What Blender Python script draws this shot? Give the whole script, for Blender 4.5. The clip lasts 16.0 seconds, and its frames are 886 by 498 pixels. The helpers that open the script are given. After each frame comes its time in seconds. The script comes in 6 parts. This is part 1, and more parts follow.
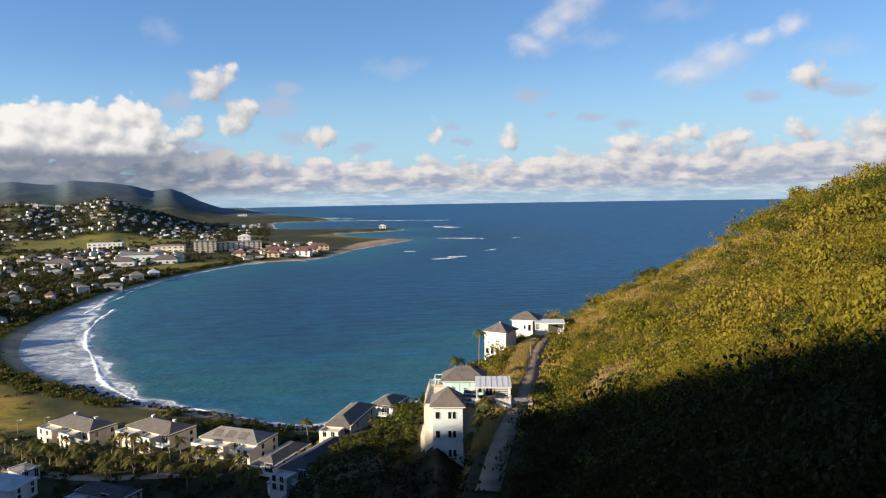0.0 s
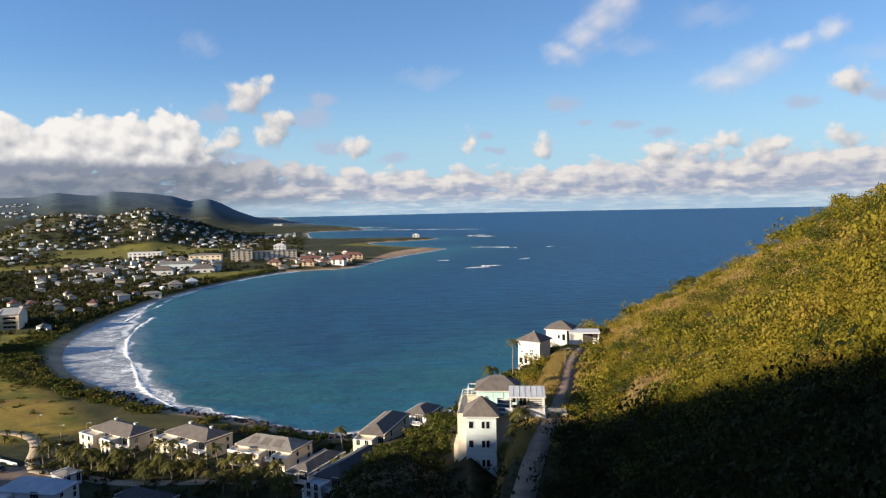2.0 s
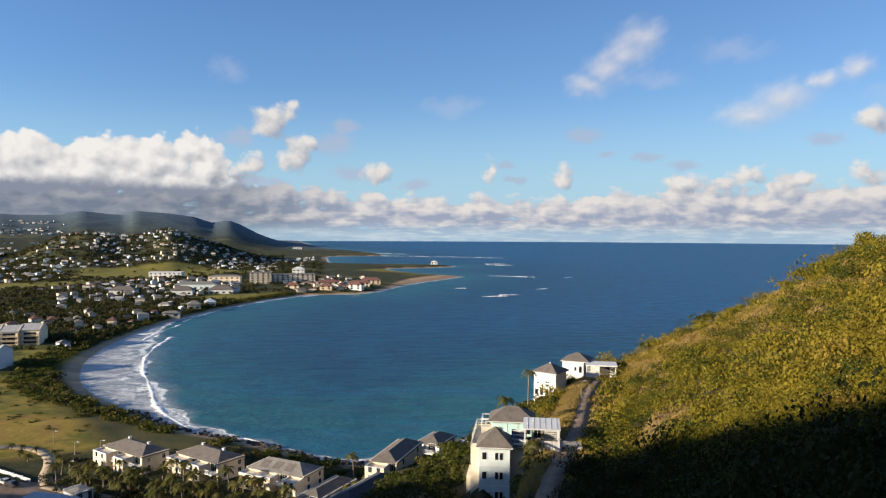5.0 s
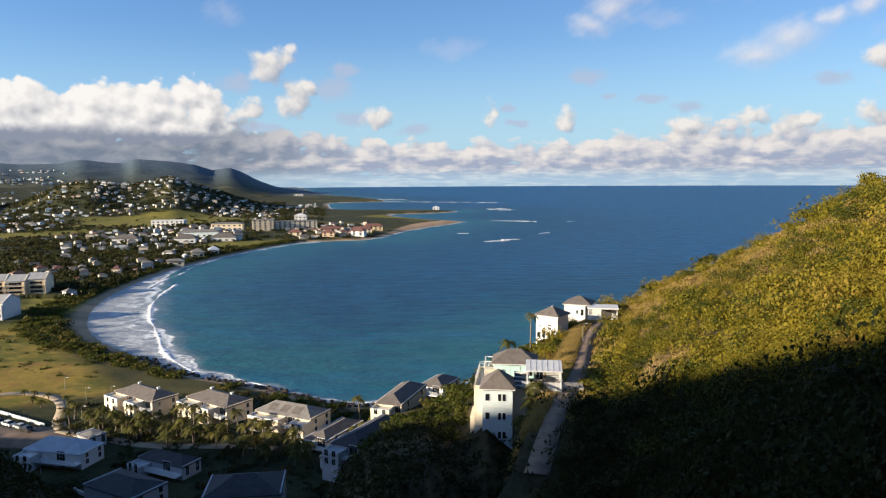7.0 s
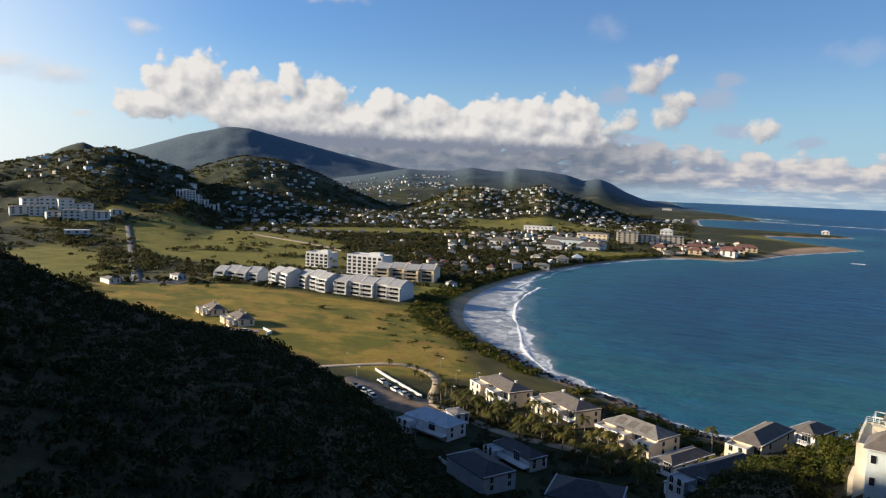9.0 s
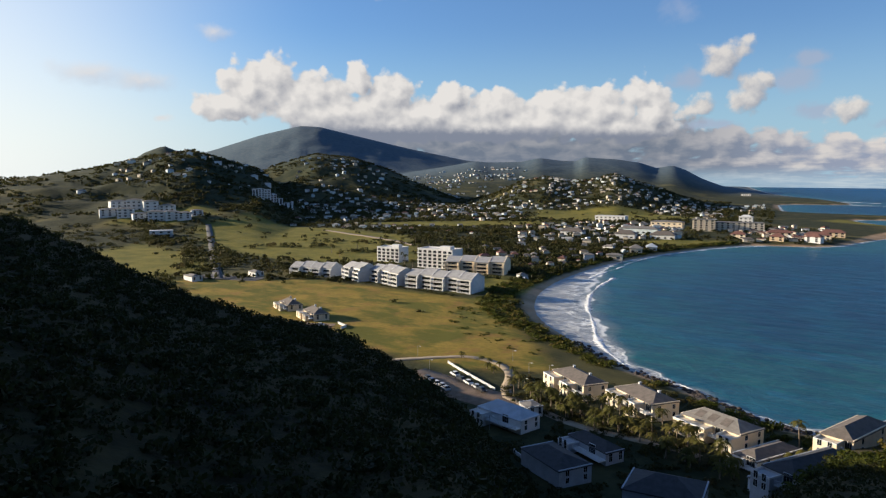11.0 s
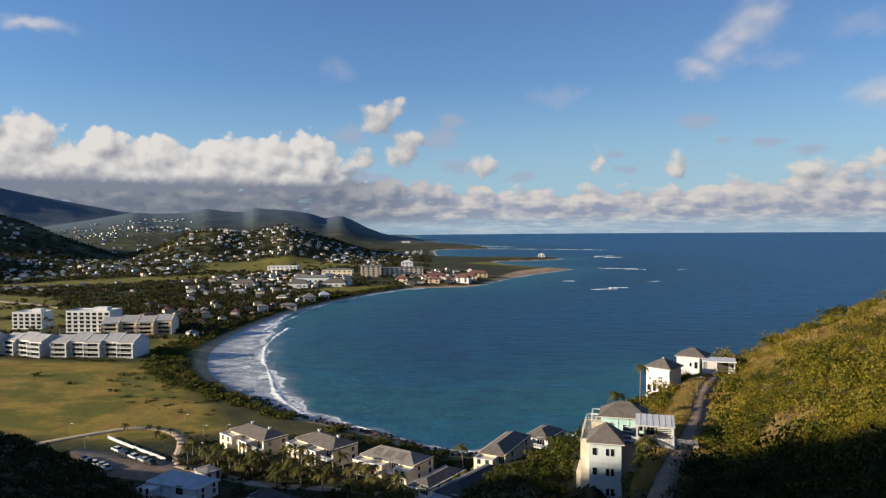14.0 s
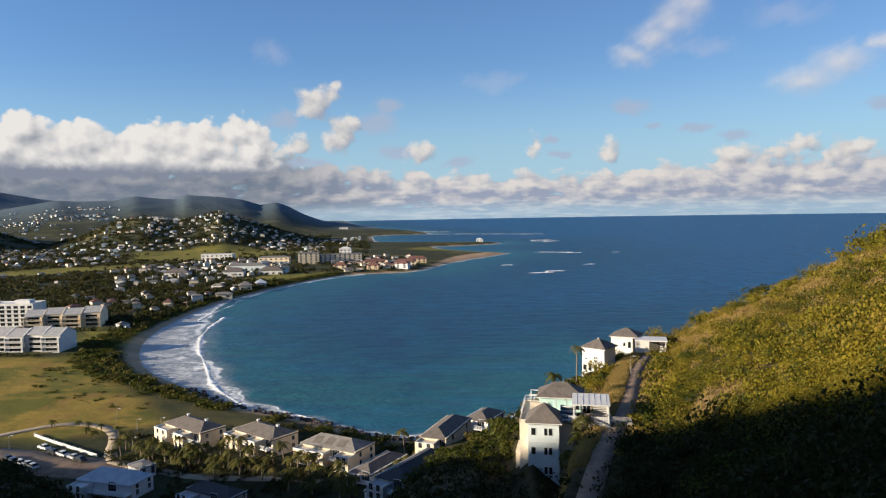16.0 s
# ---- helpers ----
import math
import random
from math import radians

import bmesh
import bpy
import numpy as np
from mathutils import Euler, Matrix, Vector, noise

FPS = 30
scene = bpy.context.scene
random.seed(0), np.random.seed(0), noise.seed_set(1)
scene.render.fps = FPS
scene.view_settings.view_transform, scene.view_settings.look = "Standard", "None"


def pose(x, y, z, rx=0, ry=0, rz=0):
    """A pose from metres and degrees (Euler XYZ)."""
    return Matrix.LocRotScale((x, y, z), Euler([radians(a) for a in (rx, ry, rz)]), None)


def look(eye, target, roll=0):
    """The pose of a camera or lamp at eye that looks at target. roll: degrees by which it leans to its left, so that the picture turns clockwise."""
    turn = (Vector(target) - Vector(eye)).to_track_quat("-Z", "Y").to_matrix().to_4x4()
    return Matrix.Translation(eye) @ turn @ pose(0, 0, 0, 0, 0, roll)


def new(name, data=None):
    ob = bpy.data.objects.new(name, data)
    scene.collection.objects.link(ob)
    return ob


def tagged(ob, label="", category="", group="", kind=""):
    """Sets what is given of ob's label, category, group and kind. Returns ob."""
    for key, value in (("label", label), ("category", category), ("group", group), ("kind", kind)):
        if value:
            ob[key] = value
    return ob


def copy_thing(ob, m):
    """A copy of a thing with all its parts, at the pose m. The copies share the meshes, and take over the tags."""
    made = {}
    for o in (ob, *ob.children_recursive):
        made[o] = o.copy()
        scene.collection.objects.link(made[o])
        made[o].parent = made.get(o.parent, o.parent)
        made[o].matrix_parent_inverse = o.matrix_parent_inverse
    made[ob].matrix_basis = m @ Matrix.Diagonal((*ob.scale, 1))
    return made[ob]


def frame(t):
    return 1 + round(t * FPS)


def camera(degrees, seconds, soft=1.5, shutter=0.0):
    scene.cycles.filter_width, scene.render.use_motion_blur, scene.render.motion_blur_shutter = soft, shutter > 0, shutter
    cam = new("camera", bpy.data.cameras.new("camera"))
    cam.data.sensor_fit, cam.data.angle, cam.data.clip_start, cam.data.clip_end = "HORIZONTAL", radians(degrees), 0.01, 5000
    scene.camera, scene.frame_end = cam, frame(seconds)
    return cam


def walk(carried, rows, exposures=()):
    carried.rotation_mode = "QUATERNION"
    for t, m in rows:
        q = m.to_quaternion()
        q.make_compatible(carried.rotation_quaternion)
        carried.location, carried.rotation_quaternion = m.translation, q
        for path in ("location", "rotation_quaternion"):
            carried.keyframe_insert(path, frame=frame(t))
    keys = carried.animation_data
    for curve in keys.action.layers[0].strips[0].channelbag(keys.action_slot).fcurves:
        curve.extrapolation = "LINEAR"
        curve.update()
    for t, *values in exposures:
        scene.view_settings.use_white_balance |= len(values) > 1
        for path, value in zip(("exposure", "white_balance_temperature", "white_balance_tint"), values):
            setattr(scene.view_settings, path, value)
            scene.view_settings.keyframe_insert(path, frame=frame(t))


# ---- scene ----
cam = camera(64.45, 16.0, soft=1.25)
PATH = [
    (0.00, pose(0, 0, 72, 85.50, 1.02, 0.00)),
    (0.50, pose(0, 0, 72, 85.33, 1.56, 0.20)),
    (1.00, pose(0, 0, 72, 85.59, 1.71, 0.59)),
    (1.50, pose(0, 0, 72, 85.89, 1.36, 1.73)),
    (2.00, pose(0, 0, 72, 86.28, 1.27, 2.70)),
    (2.50, pose(0, 0, 72, 86.65, 1.13, 4.08)),
    (3.00, pose(0, 0, 72, 86.87, 0.28, 5.90)),
    (3.50, pose(0, 0, 72, 86.83, 0.03, 6.69)),
    (4.00, pose(0, 0, 72, 87.87, -0.67, 6.28)),
    (4.50, pose(0, 0, 72, 88.37, -0.54, 5.56)),
    (4.70, pose(0, 0, 72, 88.66, -0.33, 5.05)),
    (5.12, pose(0, 0, 72, 88.34, -0.23, 3.83)),
    (5.54, pose(0, 0, 72, 87.06, -0.16, 2.29)),
    (5.96, pose(0, 0, 72, 85.46, -0.11, 1.13)),
    (6.38, pose(0, 0, 72, 84.18, -0.06, 1.02)),
    (6.80, pose(0, 0, 72, 83.87, 0.01, 2.65)),
    (7.00, pose(0, 0, 72, 84.09, 0.38, 4.38)),
    (7.50, pose(0, 0, 72, 84.84, 0.05, 11.08)),
    (8.00, pose(0, 0, 72, 84.99, -0.89, 19.62)),
    (8.50, pose(0, 0, 72, 86.12, -2.98, 26.94)),
    (9.00, pose(0, 0, 72, 84.67, -1.96, 33.67)),
    (9.20, pose(0, 0, 72, 84.06, -0.97, 36.24)),
    (9.62, pose(0, 0, 72, 83.49, -0.48, 39.30)),
    (10.04, pose(0, 0, 72, 83.38, -0.22, 40.71)),
    (10.46, pose(0, 0, 72, 83.56, -0.15, 40.75)),
    (10.88, pose(0, 0, 72, 83.88, -0.18, 39.72)),
    (11.30, pose(0, 0, 72, 84.19, -0.26, 37.91)),
    (11.50, pose(0, 0, 72, 84.35, -0.33, 36.71)),
    (12.00, pose(0, 0, 72, 84.75, -0.10, 32.02)),
    (12.50, pose(0, 0, 72, 85.48, -0.12, 27.45)),
    (13.00, pose(0, 0, 72, 86.93, -0.17, 20.91)),
    (13.50, pose(0, 0, 72, 88.01, 0.20, 15.99)),
    (14.00, pose(0, 0, 72, 87.99, 0.57, 12.91)),
    (14.50, pose(0, 0, 72, 87.96, 0.93, 10.69)),
    (15.00, pose(0, 0, 72, 87.77, 0.67, 8.44)),
    (15.50, pose(0, 0, 72, 87.37, 0.40, 7.19)),
    (16.00, pose(0, 0, 72, 86.74, 1.06, 7.89)),
]
walk(cam, PATH, [(0.0, 1.10), (2.5, 1.08), (4.7, 1.02), (7.0, 1.14), (9.0, 0.92), (12.5, 0.84), (14.5, 0.76), (16.0, 0.92)])


# ---- world, sun ----
SUN_AZ, SUN_EL = 118.0, 14.0        # degrees to the left of +y, degrees up


class Nodes:
    """Short hand for building node trees."""

    def __init__(self, tree):
        self.t = tree

    def node(self, kind, **props):
        n = self.t.nodes.new(kind)
        for k, v in props.items():
            setattr(n, k, v)
        return n

    def put(self, socket, v):
        if isinstance(v, bpy.types.NodeSocket):
            self.t.links.new(v, socket)
        elif v is not None:
            socket.default_value = v

    def m(self, op, a, b=None, c=None, clamp=False):
        n = self.node("ShaderNodeMath", operation=op, use_clamp=clamp)
        for s, v in zip(n.inputs, (a, b, c)):
            self.put(s, v)
        return n.outputs[0]

    def v(self, op, a, b=None, c=None):
        n = self.node("ShaderNodeVectorMath", operation=op)
        for s, v in zip(n.inputs, (a, b, c)):
            self.put(s, v)
        return n.outputs["Value"] if op in ("LENGTH", "DOT_PRODUCT") else n.outputs[0]

    def noise(self, vec, scale, detail=4.0, rough=0.5, distort=0.0, out="Fac"):
        n = self.node("ShaderNodeTexNoise")
        self.put(n.inputs["Vector"], vec)
        n.inputs["Scale"].default_value, n.inputs["Detail"].default_value = scale, detail
        n.inputs["Roughness"].default_value, n.inputs["Distortion"].default_value = rough, distort
        return n.outputs[out]

    def ramp(self, x, lo, hi, a=0.0, b=1.0, smooth=True):
        n = self.node("ShaderNodeMapRange", interpolation_type="SMOOTHSTEP" if smooth else "LINEAR")
        for s, v in zip(n.inputs, (x, lo, hi, a, b)):
            self.put(s, v)
        return n.outputs[0]

    def mix(self, f, a, b, blend="MIX"):
        n = self.node("ShaderNodeMix", data_type="RGBA", blend_type=blend)
        self.put(n.inputs[0], f)
        self.put(n.inputs[6], a if isinstance(a, bpy.types.NodeSocket) else (*a, 1))
        self.put(n.inputs[7], b if isinstance(b, bpy.types.NodeSocket) else (*b, 1))
        return n.outputs[2]

    def xyz(self, x, y, z):
        n = self.node("ShaderNodeCombineXYZ")
        for s, v in zip(n.inputs, (x, y, z)):
            self.put(s, v)
        return n.outputs[0]

    def split(self, vec):
        n = self.node("ShaderNodeSeparateXYZ")
        self.put(n.inputs[0], vec)
        return n.outputs


# clouds: degrees left, degrees up, half width, half height
CLOUD_BANK = [(56.2, 5.2, 2.6, 1.7), (54.6, 6.6, 2.6, 2.2), (52.4, 7.4, 2.1, 2.2), (50.0, 6.2, 3.2, 2.4), (46.0, 7.3, 1.5, 1.7), (43.2, 6.5, 2.2, 1.8),
              (48.0, 4.9, 7.5, 1.8), (38.5, 6.1, 1.8, 1.5), (40.0, 4.7, 6.0, 1.9), (34.9, 5.4, 2.8, 1.6), (30.4, 5.4, 3.4, 1.7), (24.0, 6.2, 2.2, 1.7),
              (27.0, 5.2, 5.0, 1.9), (22.6, 5.0, 2.4, 1.8), (31.5, 4.3, 9.0, 1.6), (45.0, 3.6, 9.0, 1.3), (36.0, 3.5, 9.0, 1.2), (26.0, 3.4, 6.0, 1.1)]
CLOUD_PUFFS = [(17.9, 8.5, 1.7, 1.5), (16.9, 9.3, 1.3, 1.1), (16.2, 6.0, 1.3, 1.5), (15.2, 6.9, 1.2, 0.9), (19.6, 5.2, 1.6, 0.9), (9.7, 4.6, 1.7, 0.9),
               (0.3, 4.9, 0.8, 1.1), (-5.3, 4.4, 1.3, 1.1), (-27.3, 7.7, 1.7, 1.5), (-19.2, 4.3, 1.7, 1.1), (-14.5, 3.7, 1.9, 1.1),
               (-26.9, 4.2, 1.9, 1.0), (-31.2, 4.0, 2.2, 1.3), (-22.4, 3.9, 1.5, 0.9)]
CLOUD_GREY = [(18.6, 3.8, 2.6, 0.55), (-1.6, 4.2, 1.2, 0.4), (6.6, 3.7, 1.8, 0.6), (-7.0, 7.7, 1.9, 0.75), (-8.7, 6.2, 1.3, 0.4), (-12.0, 5.8, 1.6, 0.5),
              (-14.7, 5.2, 1.5, 0.6), (-24.1, 6.7, 1.8, 0.6), (-29.6, 6.8, 2.3, 0.75), (11.6, 4.7, 2.3, 0.75), (13.0, 6.9, 2.4, 1.2), (12.2, 8.3, 1.6, 0.9), (20.4, 7.2, 1.8, 1.1), (-0.9, 5.5, 0.9, 0.5)]
CLOUD_WISPS = [(-7.2, 11.4, 2.3, 1.2), (-8.8, 12.6, 2.4, 1.6), (-10.2, 13.7, 2.4, 1.8), (-11.5, 14.8, 2.4, 1.7), (-19.4, 8.8, 3.0, 1.4), (-21.6, 9.7, 2.8, 1.5),
               (-26.0, 11.3, 1.4, 1.2), (-24.0, 10.7, 1.6, 0.9), (62.0, 6.8, 2.9, 0.9), (65.5, 7.2, 3.2, 1.0), (56.8, 10.6, 1.7, 0.7), (60.7, 4.3, 0.7, 0.4), (42.9, 13.9, 3.2, 0.6)]
CLOUD_FAINT = [(21.2, 12.2, 1.8, 1.2), (3.6, 10.0, 2.8, 1.1), (-17.9, 13.4, 3.2, 1.2), (-12.6, 11.6, 2.6, 0.8), (-29.0, 9.6, 2.4, 0.8)]


def cloud_group():
    """A node group: degrees (left, up) to the thickness of the bank, the puffs, the wisps, the low belt, the grey shreds and the faint veils."""
    tree = bpy.data.node_groups.new("cloud_thickness", "ShaderNodeTree")
    tree.interface.new_socket("Place", in_out="INPUT", socket_type="NodeSocketVector")
    for name in ("Bank", "Puff", "Wisp", "Belt", "Grey", "Faint"):
        tree.interface.new_socket(name, in_out="OUTPUT", socket_type="NodeSocketFloat")
    g = Nodes(tree)
    place = g.node("NodeGroupInput").outputs[0]
    stir = g.v("SUBTRACT", g.noise(place, 0.55, 5.0, 0.55, out="Color"), (0.5, 0.5, 0.5))

    def nearest(items, p, soft):
        best = None
        for a, e, rx, ry in items:
            d = g.v("LENGTH", g.v("MULTIPLY_ADD", p, (1 / rx, 1 / ry, 0), (-a / rx, -e / ry, 0)))
            best = d if best is None else g.m("SMOOTH_MIN", best, d, soft)
        return g.m("SUBTRACT", 1.0, best)

    def heaps(p, scale, smooth_=0.25):
        n = g.node("ShaderNodeTexVoronoi", feature="SMOOTH_F1")
        g.put(n.inputs["Vector"], p)
        n.inputs["Scale"].default_value, n.inputs["Smoothness"].default_value = scale, smooth_
        return g.m("SUBTRACT", 0.45, n.outputs["Distance"])

    def moved(dx, dy):
        return g.v("ADD", place, g.v("MULTIPLY", stir, (dx, dy, 0)))

    lumps = g.m("SUBTRACT", g.noise(g.v("MULTIPLY", place, (1.0, 1.25, 1)), 0.75, 6.0, 0.56), 0.5)
    round_ = g.m("ADD", g.m("MULTIPLY", heaps(moved(0.9, 0.9), 0.62), 0.55), g.m("MULTIPLY", heaps(moved(0.6, 0.6), 1.5), 0.30))
    out = g.node("NodeGroupOutput")
    bank = nearest(CLOUD_BANK, moved(1.5, 1.1), 0.25)
    g.put(out.inputs[0], g.m("ADD", bank, g.m("ADD", g.m("MULTIPLY", lumps, 0.55), round_)))
    puff = nearest(CLOUD_PUFFS, moved(3.0, 2.6), 0.3)
    g.put(out.inputs[1], g.m("ADD", puff, g.m("ADD", g.m("MULTIPLY", lumps, 0.85), g.m("MULTIPLY", round_, 0.6))))
    # wisps are combed towards the upper right
    x, y, _ = g.split(place)
    comb = g.xyz(g.m("MULTIPLY_ADD", y, 0.9, g.m("MULTIPLY", x, 0.45)), g.m("MULTIPLY_ADD", x, 0.55, y), 0.0)
    streak = g.m("SUBTRACT", g.noise(g.v("MULTIPLY", comb, (0.8, 0.5, 1)), 1.0, 4.0, 0.5), 0.5)
    wisp = nearest(CLOUD_WISPS, moved(2.4, 1.6), 0.4)
    g.put(out.inputs[2], g.m("ADD", wisp, g.m("MULTIPLY", streak, 0.6)))
    # the belt over the horizon: rows of small heaps that shrink downwards
    rows = g.m("MULTIPLY", g.m("LOGARITHM", g.m("MAXIMUM", g.m("ADD", y, 0.9), 0.2), math.e), 3.1)
    flat = g.v("ADD", g.xyz(g.m("MULTIPLY", x, 0.6), rows, 0.0), g.v("MULTIPLY", stir, (0.9, 0.9, 0)))
    cells = g.m("ADD", g.m("MULTIPLY", heaps(flat, 0.75, 0.35), 1.0), g.m("MULTIPLY", heaps(flat, 1.9, 0.3), 0.45))
    crumbs = g.m("SUBTRACT", g.noise(g.v("MULTIPLY", flat, (0.8, 1.5, 1)), 1.1, 6.0, 0.6), 0.5)
    long_ = g.m("SUBTRACT", g.noise(g.v("MULTIPLY", flat, (0.35, 1.2, 1)), 0.9, 3.0, 0.5), 0.5)
    crest = g.m("ADD", g.m("MULTIPLY", g.noise(g.xyz(g.m("MULTIPLY", x, 0.30), 3.0, 0.0), 1.0, 3.0, 0.6), 2.6), g.m("ADD", g.ramp(x, -2.0, -16.0, 1.9, 2.7), g.ramp(x, 9.0, 20.0, 0.0, 1.2)))
    edge = g.m("MINIMUM", g.m("MULTIPLY", g.m("SUBTRACT", crest, y), 0.50), 0.75)
    g.put(out.inputs[3], g.m("ADD", edge, g.m("ADD", g.m("MULTIPLY", cells, 0.8), g.m("ADD", crumbs, g.m("MULTIPLY", long_, 0.7)))))
    grey = nearest(CLOUD_GREY, moved(2.2, 1.0), 0.35)
    g.put(out.inputs[4], g.m("ADD", grey, g.m("MULTIPLY", lumps, 0.8)))
    faint = nearest(CLOUD_FAINT, moved(3.0, 2.0), 0.35)
    g.put(out.inputs[5], g.m("ADD", faint, g.m("MULTIPLY", streak, 0.8)))
    return tree


def build_world():
    world = bpy.data.worlds.new("sky")
    scene.world = world
    world.use_nodes = True
    tree = world.node_tree
    tree.nodes.clear()
    g = Nodes(tree)
    sky = g.node("ShaderNodeTexSky", sky_type="NISHITA", sun_disc=False)
    sky.sun_elevation, sky.sun_rotation = radians(SUN_EL), radians(-SUN_AZ)
    sky.air_density, sky.dust_density, sky.ozone_density = 1.0, 0.6, 1.6
    way = g.node("ShaderNodeTexCoord").outputs["Generated"]
    x, y, z = g.split(way)
    az = g.m("MULTIPLY", g.m("ARCTAN2", g.m("MULTIPLY", x, -1.0), y), 180 / math.pi)
    el = g.m("MULTIPLY", g.m("ARCSINE", z), 180 / math.pi)
    place = g.xyz(az, el, 0.0)
    group = cloud_group()

    def thick(at):
        n = g.node("ShaderNodeGroup", node_tree=group)
        g.put(n.inputs[0], at)
        return n.outputs
    here, sunward = thick(place), thick(g.v("ADD", place, (0.55, 0.60, 0)))
    grain = g.m("SUBTRACT", g.noise(place, 1.6, 6.0, 0.6), 0.5)

    def light(k, gain, middle, texture):
        slope = g.m("SUBTRACT", here[k], sunward[k])
        return g.m("MULTIPLY_ADD", slope, gain, g.m("MULTIPLY_ADD", grain, texture, middle), clamp=True)

    def paint(lit, shade=(0.30, 0.345, 0.45), bright=(0.90, 0.85, 0.80)):
        return g.v("MULTIPLY", g.mix(lit, shade, bright), (CLOUD, CLOUD, CLOUD))

    clear = g.v("MULTIPLY", sky.outputs[0], tuple(SKY * c for c in (0.82, 1.10, 1.58)))
    clear = g.v("MULTIPLY", clear, g.xyz(*[g.ramp(az, -35.0, 45.0, a, b) for a, b in ((1.02, 1.16), (0.99, 1.22), (0.95, 1.24))]))
    # the paler sky round the sun
    near_sun = g.v("DOT_PRODUCT", way, tuple(SUN_WAY))
    haze = g.mix(g.ramp(near_sun, 0.25, 0.72), tuple(0.57 * c for c in (0.37, 0.57, 0.73)), tuple(0.54 * c for c in (0.95, 0.98, 0.96)))
    colour = g.mix(g.ramp(el, 12.0, -1.0, 0.0, 0.85), clear, haze)
    colour = g.mix(g.m("MULTIPLY", g.ramp(near_sun, 0.36, 0.80, 0.0, 0.75), g.ramp(el, 34.0, 6.0)), colour, haze)
    colour = g.mix(g.m("MULTIPLY", g.ramp(here[5], -0.1, 0.9), 0.26), colour, tuple(c * CLOUD for c in (0.66, 0.66, 0.78)))
    # belt, darker under the bank
    left = g.ramp(az, 8.0, 24.0)
    lit = g.m("MULTIPLY", light(3, 1.15, g.ramp(el, 1.0, 3.6, 0.26, 0.40), 0.55), g.m("SUBTRACT", 1.0, g.m("MULTIPLY", left, 0.72)))
    shade = g.mix(left, (0.37, 0.415, 0.545), (0.19, 0.225, 0.30))
    cover = g.m("MULTIPLY", g.m("MULTIPLY", g.ramp(here[3], 0.02, 0.42), g.ramp(el, -0.4, 0.9, 0.40, 0.96)), g.ramp(az, 44.0, 52.0, 1.0, 0.0))
    colour = g.mix(cover, colour, paint(lit, shade, (0.86, 0.80, 0.76)))
    colour = g.mix(g.m("MULTIPLY", g.ramp(here[4], 0.0, 0.7), 0.72), colour, tuple(c * CLOUD for c in (0.47, 0.54, 0.70)))
    colour = g.mix(g.m("MULTIPLY", g.ramp(here[2], -0.1, 1.1), 0.70), colour, paint(light(2, 0.7, 0.50, 0.3), (0.55, 0.57, 0.68), (0.93, 0.87, 0.84)))
    colour = g.mix(g.m("MULTIPLY", g.ramp(here[1], -0.05, 0.65), 0.94), colour, paint(light(1, 0.62, 0.52, 0.3)))
    # the bank, white above its flat dark base
    base = g.m("MULTIPLY_ADD", g.ramp(az, 20.0, 50.0, 0.0, 0.45), 1.0, g.m("MULTIPLY", grain, 0.8))
    height_ = g.m("SUBTRACT", el, base)
    lit = g.m("MULTIPLY", light(0, 0.75, 0.74, 0.40), g.ramp(height_, 2.9, 3.9, 0.0, 1.0))
    colour = g.mix(g.ramp(here[0], 0.02, 0.26), colour, paint(lit, (0.27, 0.305, 0.39), (0.97, 0.935, 0.90)))
    back = g.node("ShaderNodeBackground")
    g.put(back.inputs["Color"], colour)
    out = g.node("ShaderNodeOutputWorld")
    tree.links.new(back.outputs[0], out.inputs[0])


SKY, CLOUD = 0.050, 0.45
_a, _e = radians(SUN_AZ), radians(SUN_EL)
SUN_WAY = Vector((-math.sin(_a) * math.cos(_e), math.cos(_a) * math.cos(_e), math.sin(_e)))
build_world()
sun = new("sun", bpy.data.lights.new("sun", "SUN"))
sun.data.energy, sun.data.angle, sun.data.color = 5.0, radians(0.6), (1.0, 0.85, 0.64)
sun.matrix_world = look(SUN_WAY * 300, (0, 0, 0))


# ---- materials ----
def material(name):
    mat = bpy.data.materials.new(name)
    mat.use_nodes = True
    g = Nodes(mat.node_tree)
    return mat, g, mat.node_tree.nodes["Principled BSDF"]


def where(g):
    return g.node("ShaderNodeNewGeometry").outputs["Position"]


def value(g, name):
    return g.node("ShaderNodeAttribute", attribute_name=name).outputs["Fac"]


def bump(g, shader, h, strength, distance):
    n = g.node("ShaderNodeBump")
    n.inputs["Strength"].default_value, n.inputs["Distance"].default_value = strength, distance
    g.put(n.inputs["Height"], h)
    g.put(shader.inputs["Normal"], n.outputs[0])


